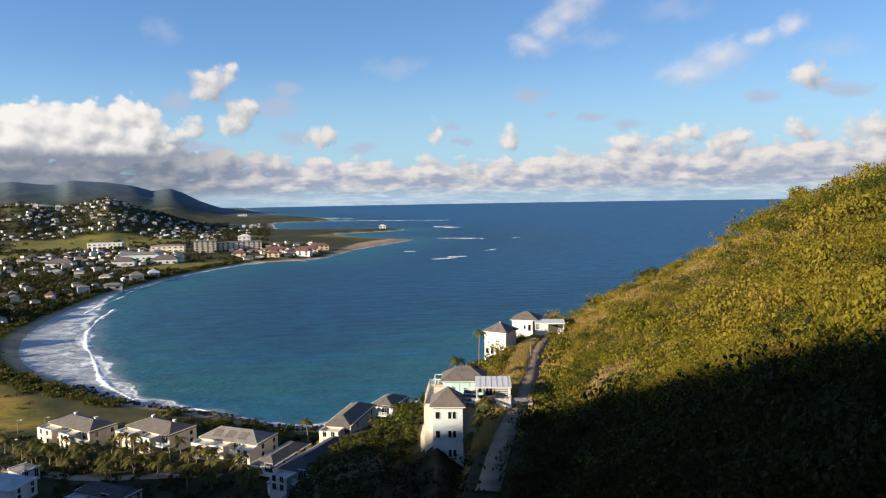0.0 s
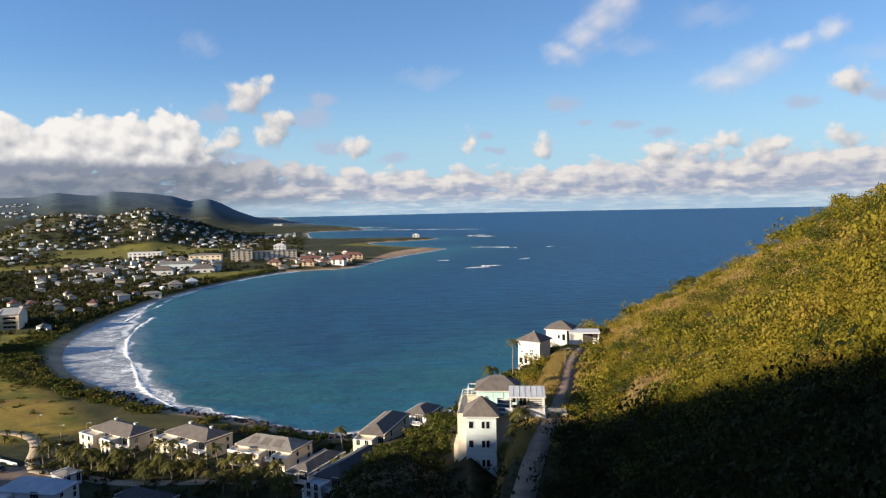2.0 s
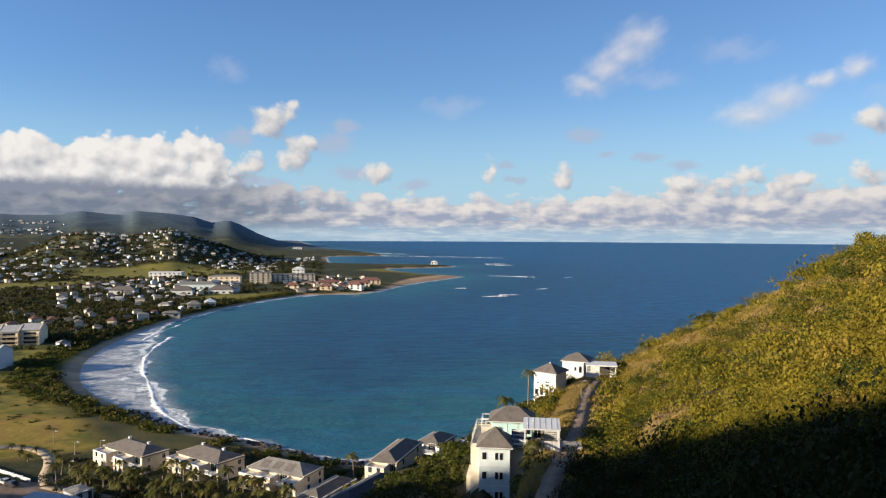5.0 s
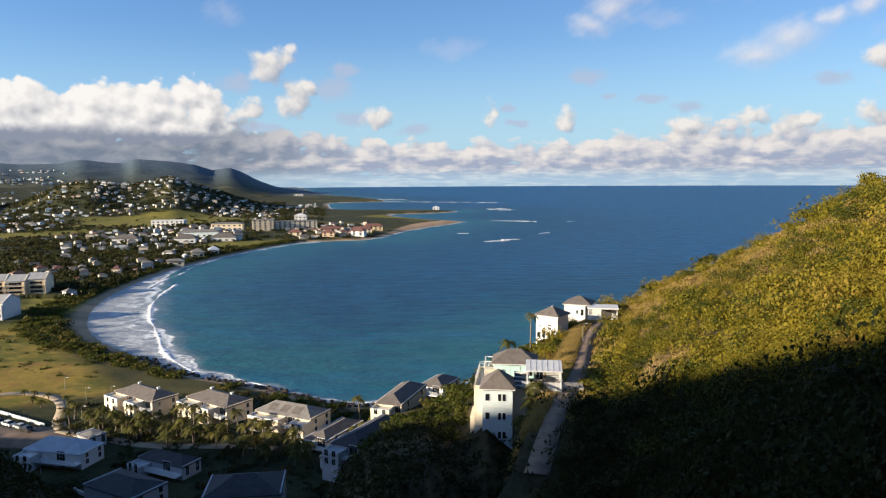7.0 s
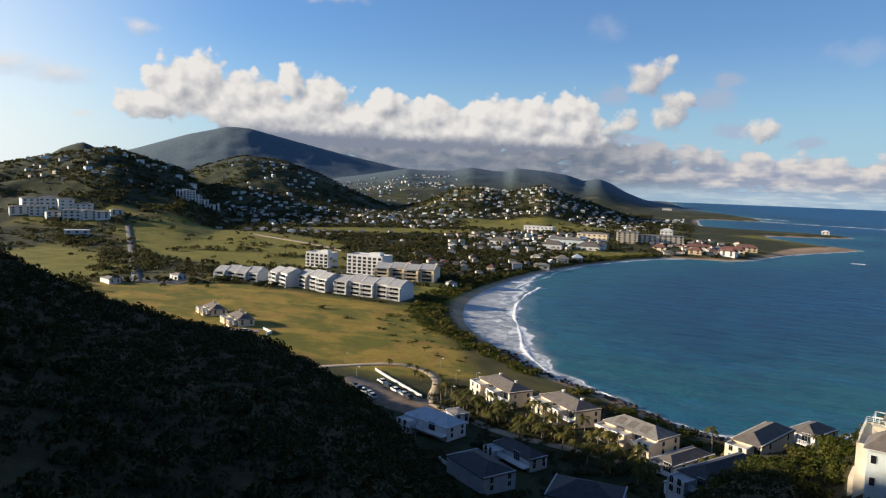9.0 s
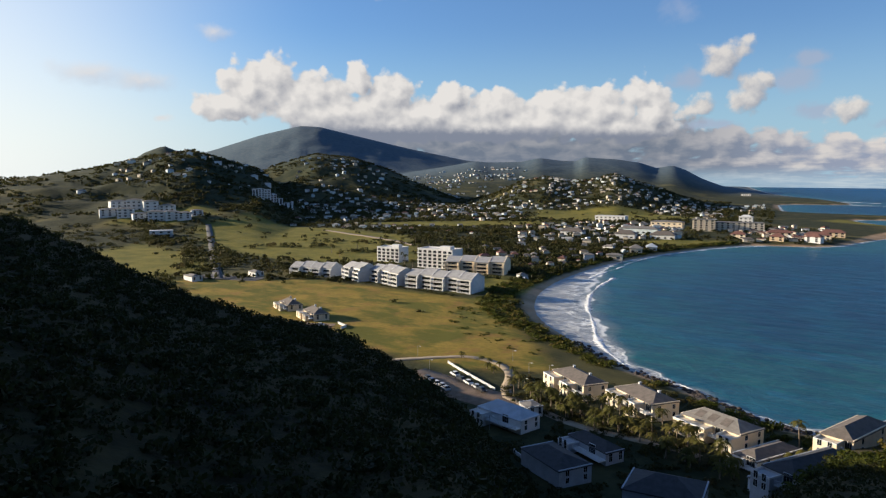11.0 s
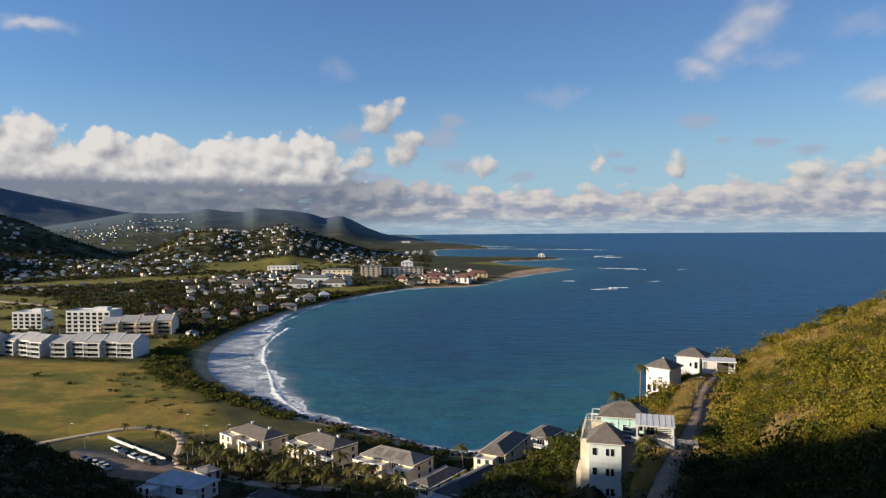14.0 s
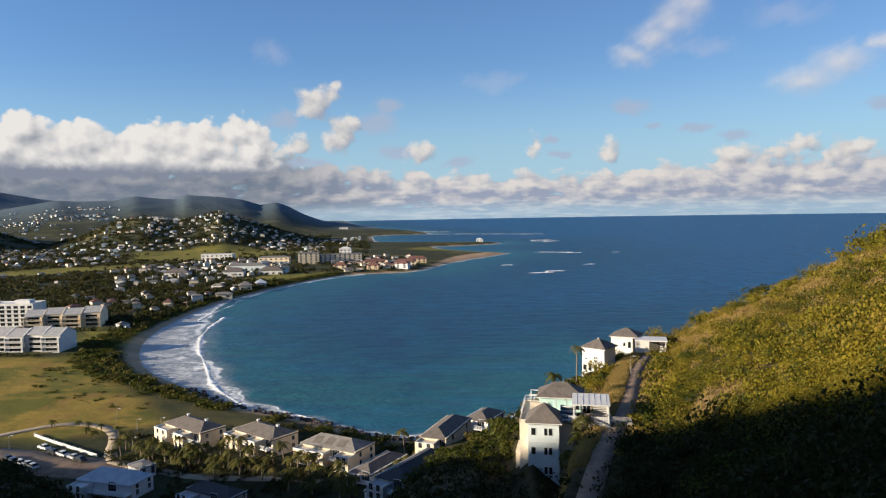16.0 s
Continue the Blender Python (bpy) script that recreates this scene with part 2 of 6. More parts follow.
def plain(name, colour, rough=0.8, vary=0.12, size=1.5, metal=0.0, relief=0.0, island=0.0):
    """Paint, render or stone with grain and stains at two sizes."""
    mat, g, s = material(name)
    p = where(g)
    stain = g.noise(p, 1 / size, 4.0, 0.6)
    grain = g.noise(p, 9 / size, 3.0, 0.6)
    f = g.m("ADD", g.m("MULTIPLY", stain, 0.65), g.m("MULTIPLY", grain, 0.35))
    dark = tuple(c * (1 - 2.2 * vary) for c in colour)
    light = tuple(min(1, c * (1 + 1.4 * vary)) for c in colour)
    col = g.mix(g.ramp(f, 0.32, 0.68), dark, light)
    if island:
        r = g.node("ShaderNodeObjectInfo").outputs["Random"]
        col = g.mix(g.m("MULTIPLY", r, island), col, g.mix(0.5, col, (0.03, 0.03, 0.03)))
    g.put(s.inputs["Base Color"], col)
    s.inputs["Roughness"].default_value, s.inputs["Metallic"].default_value = rough, metal
    if relief:
        bump(g, s, grain, 0.5, relief)
    return mat


def ground_material():
    mat, g, s = material("ground")
    p = where(g)
    flat = g.v("MULTIPLY", p, (1, 1, 0.6))
    big, mid, fine = g.noise(flat, 0.011, 4.0, 0.55), g.noise(flat, 0.06, 5.0, 0.6), g.noise(flat, 0.6, 5.0, 0.65)
    f = g.m("ADD", g.m("MULTIPLY", mid, 0.6), g.m("MULTIPLY", fine, 0.4))
    # far scrub and town ground
    col = g.mix(g.ramp(f, 0.38, 0.62), (0.020, 0.027, 0.011), (0.052, 0.052, 0.021))
    col = g.mix(g.m("MULTIPLY", g.ramp(big, 0.52, 0.66), 0.75), col, (0.125, 0.105, 0.034))
    high = g.split(p)[2]
    col = g.mix(g.ramp(high, 25.0, 110.0, 0.0, 0.8), col, g.mix(g.ramp(mid, 0.38, 0.62), (0.022, 0.034, 0.022), (0.050, 0.058, 0.030)))
    # far ranges turn blue-grey: aerial haze put into the base colour
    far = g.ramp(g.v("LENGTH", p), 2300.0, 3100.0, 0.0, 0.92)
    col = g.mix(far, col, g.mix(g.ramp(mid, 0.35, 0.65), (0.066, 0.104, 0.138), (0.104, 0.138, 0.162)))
    lawn = g.mix(g.ramp(f, 0.36, 0.64), (0.120, 0.118, 0.020), (0.225, 0.185, 0.036))
    col = g.mix(value(g, "lawn"), col, lawn)
    field = g.mix(g.ramp(f, 0.36, 0.64), (0.20, 0.150, 0.026), (0.33, 0.225, 0.045))
    bare = g.noise(g.v("MULTIPLY", p, (1.3, 0.7, 0)), 0.09, 5.0, 0.65)
    field = g.mix(g.ramp(bare, 0.50, 0.64, 0.0, 0.75), field, (0.27, 0.150, 0.045))
    patch = g.noise(g.v("MULTIPLY", p, (0.8, 1.3, 0)), 0.035, 6.0, 0.68)
    field = g.mix(g.ramp(patch, 0.44, 0.58, 0.0, 0.9), field, (0.112, 0.112, 0.018))
    col = g.mix(value(g, "field"), col, field)
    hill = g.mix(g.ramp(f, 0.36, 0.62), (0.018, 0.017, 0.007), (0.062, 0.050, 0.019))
    hill = g.mix(g.m("MULTIPLY", value(g, "dry"), 0.9), hill, g.mix(g.ramp(fine, 0.35, 0.65), (0.105, 0.066, 0.026), (0.215, 0.140, 0.055)))
    col = g.mix(value(g, "hill"), col, hill)
    col = g.mix(value(g, "sand"), col, g.mix(g.ramp(f, 0.35, 0.65), (0.34, 0.22, 0.125), (0.50, 0.35, 0.22)))
    g.put(s.inputs["Base Color"], col)
    s.inputs["Roughness"].default_value = 0.95
    s.inputs["Specular IOR Level"].default_value = 0.15
    bump(g, s, g.noise(p, 0.35, 6.0, 0.7), 0.6, 0.5)
    return mat


def sea_material():
    mat, g, s = material("sea")
    p = where(g)
    off = value(g, "off")
    stir = g.noise(p, 0.03, 4.0, 0.6)
    soft = g.m("MULTIPLY_ADD", g.m("SUBTRACT", stir, 0.5), 40.0, off)
    col = g.mix(g.ramp(soft, 10.0, 130.0), (0.030, 0.128, 0.136), (0.008, 0.080, 0.124))
    col = g.mix(g.ramp(soft, 90.0, 420.0), col, (0.012, 0.128, 0.280))
    reef = g.noise(g.v("MULTIPLY", p, (1, 0.8, 0)), 0.025, 3.0, 0.5)
    col = g.mix(g.m("MULTIPLY", g.ramp(reef, 0.55, 0.68), g.ramp(soft, 120.0, 20.0, 0.0, 0.55)), col, (0.012, 0.05, 0.075))
    streak = g.noise(g.v("MULTIPLY", p, (0.22, 1.0, 0)), 0.03, 5.0, 0.6)
    col = g.mix(g.m("MULTIPLY", g.ramp(streak, 0.40, 0.66), 0.35), col, (0.012, 0.122, 0.255))
    # wave shading and glints painted into the colour as dark and pale streaks
    calm = g.ramp(soft, 15.0, 140.0, 0.3, 1.0)
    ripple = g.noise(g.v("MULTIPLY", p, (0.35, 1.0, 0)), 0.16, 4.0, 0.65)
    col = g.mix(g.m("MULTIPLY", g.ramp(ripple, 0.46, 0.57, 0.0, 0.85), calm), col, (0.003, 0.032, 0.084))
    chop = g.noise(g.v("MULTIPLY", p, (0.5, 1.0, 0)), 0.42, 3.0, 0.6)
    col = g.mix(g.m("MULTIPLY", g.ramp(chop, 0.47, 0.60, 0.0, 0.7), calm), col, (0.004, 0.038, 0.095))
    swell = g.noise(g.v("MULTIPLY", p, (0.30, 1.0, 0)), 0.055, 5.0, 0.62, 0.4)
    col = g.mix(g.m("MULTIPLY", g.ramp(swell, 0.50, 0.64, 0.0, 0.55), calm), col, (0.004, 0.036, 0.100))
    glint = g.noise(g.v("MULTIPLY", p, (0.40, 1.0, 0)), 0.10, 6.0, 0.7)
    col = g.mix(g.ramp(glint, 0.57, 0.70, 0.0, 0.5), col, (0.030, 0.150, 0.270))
    col = g.mix(1.0, col, (0.68, 0.94, 0.97), "MULTIPLY")
    # foam in the shallows along the curve of the beach
    px = g.split(p)
    curve = g.v("LENGTH", g.v("MULTIPLY", g.v("SUBTRACT", p, (-195, 345, 0)), (1 / 75, 1 / 130, 0)))
    reach = g.m("MULTIPLY_ADD", g.ramp(curve, 0.3, 1.7, 1.0, 0.0), 25.0, 5.0)
    lace = g.noise(g.v("MULTIPLY", p, (1, 1, 0)), 0.11, 7.0, 0.68, 0.6)
    net = g.noise(p, 0.5, 6.0, 0.7, 1.0)
    wobble = g.m("MULTIPLY_ADD", g.m("SUBTRACT", g.noise(p, 0.05, 3.0, 0.5), 0.5), 16.0, off)
    ratio = g.m("DIVIDE", wobble, reach)
    foam = g.m("MULTIPLY", g.m("MULTIPLY", g.ramp(ratio, 0.75, 1.1, 1.0, 0.0), g.ramp(ratio, 0.2, 0.85, 0.34, 1.15)), g.ramp(g.m("ADD", lace, g.m("MULTIPLY", g.m("SUBTRACT", net, 0.5), 0.6)), 0.45, 0.60))
    crest = g.m("MULTIPLY", g.m("MULTIPLY", g.ramp(ratio, 0.84, 0.94), g.ramp(ratio, 1.0, 1.07, 1.0, 0.0)), g.ramp(g.noise(p, 0.035, 4.0, 0.6), 0.40, 0.52))
    crest = g.m("MULTIPLY", crest, g.ramp(net, 0.25, 0.5, 0.45, 1.0))
    foam = g.m("MULTIPLY", g.m("MAXIMUM", foam, crest), 0.94)
    col = g.mix(g.m("MULTIPLY", g.ramp(ratio, 0.5, 1.5, 1.0, 0.0), 0.85), col, (0.34, 0.34, 0.345))
    col = g.mix(foam, col, (0.72, 0.74, 0.74))
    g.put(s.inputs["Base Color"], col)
    g.put(s.inputs["Roughness"], g.m("MULTIPLY_ADD", foam, 0.4, 0.42))
    s.inputs["IOR"].default_value = 1.33
    s.inputs["Specular IOR Level"].default_value = 0.4
    w1 = g.noise(g.v("MULTIPLY", p, (0.45, 1.0, 0)), 0.09, 5.0, 0.6)
    w2 = g.noise(g.v("MULTIPLY", p, (0.6, 1.0, 0)), 0.5, 4.0, 0.6)
    bump(g, s, g.m("ADD", g.m("MULTIPLY", w1, 1.0), g.m("MULTIPLY", w2, 0.25)), 0.8, 2.6)
    return mat


def leaf_material(name, dark, light, dry):
    mat, g, s = material(name)
    p = where(g)
    r = g.node("ShaderNodeNewGeometry").outputs["Random Per Island"]
    tint = value(g, "tint")
    col = g.mix(g.m("MULTIPLY_ADD", r, 0.6, g.m("MULTIPLY", tint, 0.4)), dark, light)
    col = g.mix(g.ramp(tint, 0.62, 0.98), col, dry)
    big = g.noise(p, 0.035, 3.0, 0.5)
    col = g.mix(g.ramp(big, 0.45, 0.65, 0.0, 0.35), col, g.mix(r, dry, light))
    g.put(s.inputs["Base Color"], col)
    s.inputs["Roughness"].default_value = 0.6
    s.inputs["Specular IOR Level"].default_value = 0.12
    back = g.node("ShaderNodeBsdfTranslucent")
    g.put(back.inputs["Color"], g.mix(0.35, col, light))
    m = g.node("ShaderNodeMixShader")
    m.inputs[0].default_value = 0.38
    out = mat.node_tree.nodes["Material Output"]
    mat.node_tree.links.new(s.outputs[0], m.inputs[1])
    mat.node_tree.links.new(back.outputs[0], m.inputs[2])
    mat.node_tree.links.new(m.outputs[0], out.inputs[0])
    return mat


def glass_material():
    mat, g, s = material("window_glass")
    s.inputs["Base Color"].default_value = (0.012, 0.016, 0.02, 1)
    s.inputs["Roughness"].default_value = 0.08
    return mat


GROUND, SEA, GLASS = ground_material(), sea_material(), glass_material()
WHITE = plain("white_paint", (0.62, 0.615, 0.60), 0.7, 0.05, 2.0)
CREAM = plain("cream_render", (0.66, 0.57, 0.44), 0.8, 0.07, 2.5)
PEACH = plain("peach_render", (0.62, 0.47, 0.30), 0.8, 0.08, 2.5)
GREYROOF = plain("grey_shingle", (0.135, 0.115, 0.10), 0.85, 0.14, 1.2, relief=0.02)
PALEROOF = plain("pale_roof", (0.20, 0.185, 0.165), 0.8, 0.14, 2.0, relief=0.02)
DRIVE = plain("pale_drive", (0.33, 0.26, 0.18), 0.9, 0.12, 3.0)
APTROOF = plain("white_grey_roof", (0.36, 0.355, 0.345), 0.75, 0.10, 2.0, relief=0.02)
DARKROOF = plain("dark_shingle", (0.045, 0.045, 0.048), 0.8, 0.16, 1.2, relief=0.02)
REDROOF = plain("red_roof", (0.17, 0.078, 0.06), 0.85, 0.15, 2.0)
TEAL = plain("pale_teal_paint", (0.45, 0.66, 0.62), 0.7, 0.06, 2.0)
ASPHALT = plain("worn_asphalt", (0.215, 0.145, 0.095), 0.9, 0.18, 3.0, relief=0.02)
CONCRETE = plain("weathered_concrete", (0.36, 0.32, 0.27), 0.9, 0.14, 2.0, relief=0.02)
HIGHWAY = plain("grey_asphalt", (0.105, 0.10, 0.095), 0.9, 0.15, 4.0)
ROCK = plain("dark_shore_rock", (0.05, 0.038, 0.032), 0.9, 0.25, 1.5, relief=0.1)
BARK = plain("palm_bark", (0.19, 0.15, 0.11), 0.9, 0.2, 0.4, relief=0.02)
FOAM = plain("sea_foam", (0.80, 0.81, 0.80), 0.8, 0.08, 3.0, relief=0.15)
SCRUB = leaf_material("scrub_leaves", (0.080, 0.080, 0.009), (0.270, 0.214, 0.021), (0.30, 0.190, 0.044))
# leaf colour darkened to stand for shade on the near slopes
SHADE_LEAVES = leaf_material("tree_leaves", (0.01116, 0.0186, 0.00558), (0.0372, 0.0434, 0.01116), (0.0527, 0.0434, 0.01736))
PALM = leaf_material("palm_fronds", (0.05, 0.062, 0.014), (0.16, 0.14, 0.034), (0.25, 0.175, 0.055))
BLUEROOF = plain("pale_blue_roof", (0.42, 0.47, 0.52), 0.6, 0.08, 2.0)
FARTREES = leaf_material("town_tree_leaves", (0.020, 0.026, 0.009), (0.066, 0.064, 0.019), (0.090, 0.068, 0.027))
SLOPE = leaf_material("slope_leaves", (0.020, 0.032, 0.006), (0.092, 0.102, 0.015), (0.130, 0.098, 0.025))
STRAW = leaf_material("dry_grass_blades", (0.22, 0.155, 0.045), (0.42, 0.31, 0.10), (0.34, 0.235, 0.09))


# ---- ground ----
def chaikin(points, times=2):
    p = np.array(points, float)
    for _ in range(times):
        a, b = p[:-1], p[1:]
        p = np.concatenate([p[:1], np.stack([a * 0.75 + b * 0.25, a * 0.25 + b * 0.75], 1).reshape(-1, 2), p[-1:]])
    return p


BAY = chaikin([(190, 200), (95, 300), (45, 325), (10, 290), (-3, 245), (-15, 225), (-35, 212), (-53, 212), (-71, 224), (-86, 232),
               (-112, 242), (-137, 261), (-158, 278), (-182, 299), (-205, 330), (-227, 374), (-244, 432), (-257, 522), (-254, 596),
               (-243, 680), (-225, 745), (-204, 776), (-166, 788), (-144, 807), (-133, 863), (-121, 936), (-88, 1021), (-52, 1110)])
CAPE = chaikin([(-52, 1110), (-110, 1150), (-190, 1260), (-215, 1330), (-150, 1355), (-70, 1425), (-110, 1475), (-220, 1490),
                (-360, 1500), (-420, 1720), (-480, 1950), (-345, 1990), (-320, 2074), (-470, 2425), (-640, 2700), (-900, 3384), (-1500, 5200)])
COAST = np.concatenate([np.array([(6000, -6000), (500, -400), (330, 20)]), BAY, CAPE[1:], np.array([(-6000, 6000), (-6000, -6000)])])


def inside(poly, x, y):
    """Which of the points lie in the polygon."""
    hit = np.zeros(x.shape, bool)
    px, py = poly[:, 0], poly[:, 1]
    for i in range(len(poly)):
        x0, y0, x1, y1 = px[i - 1], py[i - 1], px[i], py[i]
        if y0 == y1:
            continue
        cross = ((y0 > y) != (y1 > y)) & (x < (x1 - x0) * (y - y0) / (y1 - y0) + x0)
        hit ^= cross
    return hit


def line_distance(line, x, y):
    """The distance to a polyline, and how far along its list the nearest place is."""
    best, where = np.full(x.shape, 1e9), np.zeros(x.shape)
    for i in range(len(line) - 1):
        (ax, ay), (bx, by) = line[i][:2], line[i + 1][:2]
        dx, dy = bx - ax, by - ay
        s = np.clip(((x - ax) * dx + (y - ay) * dy) / (dx * dx + dy * dy + 1e-9), 0, 1)
        d = np.hypot(x - ax - s * dx, y - ay - s * dy)
        near = d < best
        best, where = np.where(near, d, best), np.where(near, i + s, where)
    return best, where


def polar(az, d):
    a = np.radians(az)
    return -np.sin(a) * d, np.cos(a) * d


def spot(az, d):
    x, y = polar(az, d)
    return float(x), float(y)


def shore(x, y):
    """Metres from the shoreline, above 0 on land."""
    d, _ = line_distance(np.concatenate([BAY, CAPE[1:]]), x, y)
    return np.where(inside(COAST, x, y), d, -d)


def smooth(x, lo, hi):
    t = np.clip((x - lo) / (hi - lo), 0, 1)
    return t * t * (3 - 2 * t)


def waves(x, y, size, seed=0.0, octaves=4):
    """Cheap smooth noise from sines, about -1 to 1."""
    out, amp, f = 0.0, 0.55, 1.0 / size
    for i in range(octaves):
        a = 1.7 * i + seed
        u, v = x * math.cos(a) - y * math.sin(a), x * math.sin(a) + y * math.cos(a)
        out = out + amp * (np.sin(u * f * 2 * math.pi + 1.3 * np.sin(v * f * 4.1 + a)) * np.cos(v * f * 2 * math.pi * 0.83 + 2.1 * a))
        amp, f = amp * 0.55, f * 2.03
    return out


# the hill that the viewer stands on: degrees left, metres to the crest, degrees up to the crest
CREST = np.array([(-180, 190, 22), (-110, 160, 18), (-75, 150, 13), (-50, 160, 7.4), (-32, 180, 0.8), (-26, 200, -1.5), (-20.5, 225, -4.8),
                  (-14.2, 245, -8.0), (-10.5, 258, -10.0), (-8, 250, -10.9), (-6, 240, -11.4), (-4.5, 226, -12.6), (-2.8, 212, -13.6), (0.9, 168, -15.7), (2.3, 165, -17.0),
                  (5.6, 190, -18.1), (9, 200, -18.6)])
CREST_LEFT = np.array([(12, 165, -22), (16, 130, -27), (18, 120, -29), (29, 118, -29), (34.2, 130, -22.6), (37, 140, -19.7), (40, 150, -17.2), (44.6, 160, -14.5),
                       (48, 165, -12.6), (55, 170, -10.9), (60.5, 175, -8.9), (66.8, 185, -5.2), (70, 190, -3.5), (75, 195, -1.6), (80, 200, 0.6), (85, 203, 3.2),
                       (87.5, 204, 6.2), (94, 205, 9.4), (98.5, 204, 11.1), (105, 201, 13.4), (118, 195, 17.0), (150, 190, 20), (180, 190, 22)])
CREST = np.concatenate([CREST, CREST_LEFT])
# far land: metres away, depth before and behind the crest, then (degrees left, degrees up)
RANGES = [
    (1650, 330, 420, [(14, -2.9), (17, -2.7), (19, -2.2), (21.5, -1.3), (24, -0.45), (25.5, 0.1), (27.3, -0.4), (29.1, -0.45), (30.9, -0.1), (33.1, -0.6), (35, -1.6), (38, -2.4)]),
    (3300, 800, 900, [(13, -1.2), (17, -0.9), (17.7, -0.75), (19.1, -0.2), (20.3, 0.45), (21.2, 0.78), (22.4, 0.58), (23.7, 1.0), (25.5, 1.25), (28.0, 1.42), (28.5, 1.1), (29.7, 1.15), (31.5, 1.36), (32.9, 1.06), (35.3, 1.0), (36.6, 1.1), (40, 0.5), (46, -0.5)]),
    (4450, 1100, 500, [(33, 0.2), (35.7, 0.95), (37.6, 1.2), (42.1, 2.1), (45.6, 2.9), (49.1, 3.7), (50.6, 3.75), (53.6, 3.0), (57.2, 1.8), (60, 1.0), (64, 0.0)]),
    (2600, 420, 500, [(56, -1.0), (58.5, 1.2), (60.7, 2.1), (62.0, 1.6), (62.9, 1.0), (66, -0.8)]),
    (1450, 430, 420, [(50, -2.6), (52.5, -0.8), (54, 0.4), (56.4, 1.1), (58.7, 1.75), (61.6, 1.25), (63.7, 0.8), (65.7, 0.3), (69, -0.2), (73, -0.7), (80, -1.5), (95, -2.5)]),
    (1900, 420, 380, [(38, -2.0), (40.7, -0.95), (43.8, 0.45), (46.5, 1.3), (49.5, 1.6), (52.8, 0.6), (55, -0.6), (58, -1.6)]),
]
ROAD = [(-8.6, 226, -11.45), (-7.9, 206, -12.2), (-7.4, 188, -13.1), (-7.0, 157, -15.0), (-6.3, 137, -16.6), (-5.6, 122, -17.8), (-4.8, 109, -19.3), (-4.1, 99, -21.2), (-3.3, 88, -23.6), (-1, 76, -27.5), (3, 66, -31)]
ROAD_XYZ = [(*spot(a, d), 72 + d * math.tan(radians(e))) for a, d, e in ROAD]


def height(x, y):
    """The ground's height at places given as arrays."""
    x, y = np.asarray(x, float), np.asarray(y, float)
    d, az = np.hypot(x, y) + 1e-6, np.degrees(np.arctan2(-x, y))
    s = shore(x, y)
    z = np.where(s > 0, 3.6 * (1 - np.exp(-np.maximum(s, 0) / 14)) + 0.25 * waves(x, y, 60) * smooth(s, 10, 40), np.maximum(-7, s * 0.14))
    z = z + smooth(d, 500, 1300) * np.where(s > 0, 5 * smooth(s, 60, 400), 0)
    for far, front, back, table in RANGES:
        a = np.array(table)
        e = np.interp(az, a[:, 0], a[:, 1])
        fade = smooth(az, a[0, 0] - 6, a[0, 0]) * (1 - smooth(az, a[-1, 0], a[-1, 0] + 6))
        top = (72 + far * np.tan(np.radians(e))) * fade
        r = (d - far) / np.where(d < far, front, back)
        rough = 1 + (0.04 if far > 2700 else 0.2) * waves(x, y, (110 if far > 2700 else 230) * far / 1500, far, 5) * smooth(np.abs(r), 0.1, 0.8)
        z = np.where(s > 0, np.maximum(z, top * np.exp(-r * r) * rough * smooth(s, 5, 120)), z)
    D, e = np.interp(az, CREST[:, 0], CREST[:, 1]), np.interp(az, CREST[:, 0], CREST[:, 2])
    k = np.interp(az, [-180, -10, -4, -1.5, 2.5, 6, 12, 34, 48, 180], [7, 7, 7, 13, 13, 4, 2.5, 2.5, 6, 7])
    el = np.clip(e - k * (D / np.minimum(d, D) - 1), -80, 60)
    hill = np.where(d < 1, 70.4, np.maximum(72 + d * np.tan(np.radians(el)), 70.4 - 0.62 * d))
    over = np.maximum(d - D, 0)
    hill = np.where(d > D, 72 + D * np.tan(np.radians(e)) - np.interp(az, [58, 66], [0.35, 0.2]) * over - np.interp(az, [58, 66], [0.004, 0.0]) * over ** 2, hill)
    hill = hill + 0.8 * waves(x, y, 38, 2.0) * smooth(d, 15, 60) * (1 - smooth(d, D - 25, D)) * np.where(az < 0, 1, 0.6)
    hill = hill + (1.5 * waves(x, y, 15, 5.0, 2) + 0.8 * waves(x, y, 34, 9.0, 2)) * smooth(d, 55, 85) * (1 - smooth(d, D - 22, D - 6)) * (1 - smooth(az, -10, -7))
    z = np.maximum(z, np.minimum(hill, np.where(s > 0, 999, s * 0.6 + 1)))
    near, where = line_distance(ROAD_XYZ, x, y)
    i = np.clip(where.astype(int), 0, len(ROAD_XYZ) - 2)
    rz = np.array([p[2] for p in ROAD_XYZ])
    road_z = rz[i] + (rz[i + 1] - rz[i]) * (where - i)
    w = 1 - smooth(near, 2.6, 8.0)
    return z * (1 - w) + road_z * w


def ground(x, y):
    return float(height(np.array([x]), np.array([y]))[0])


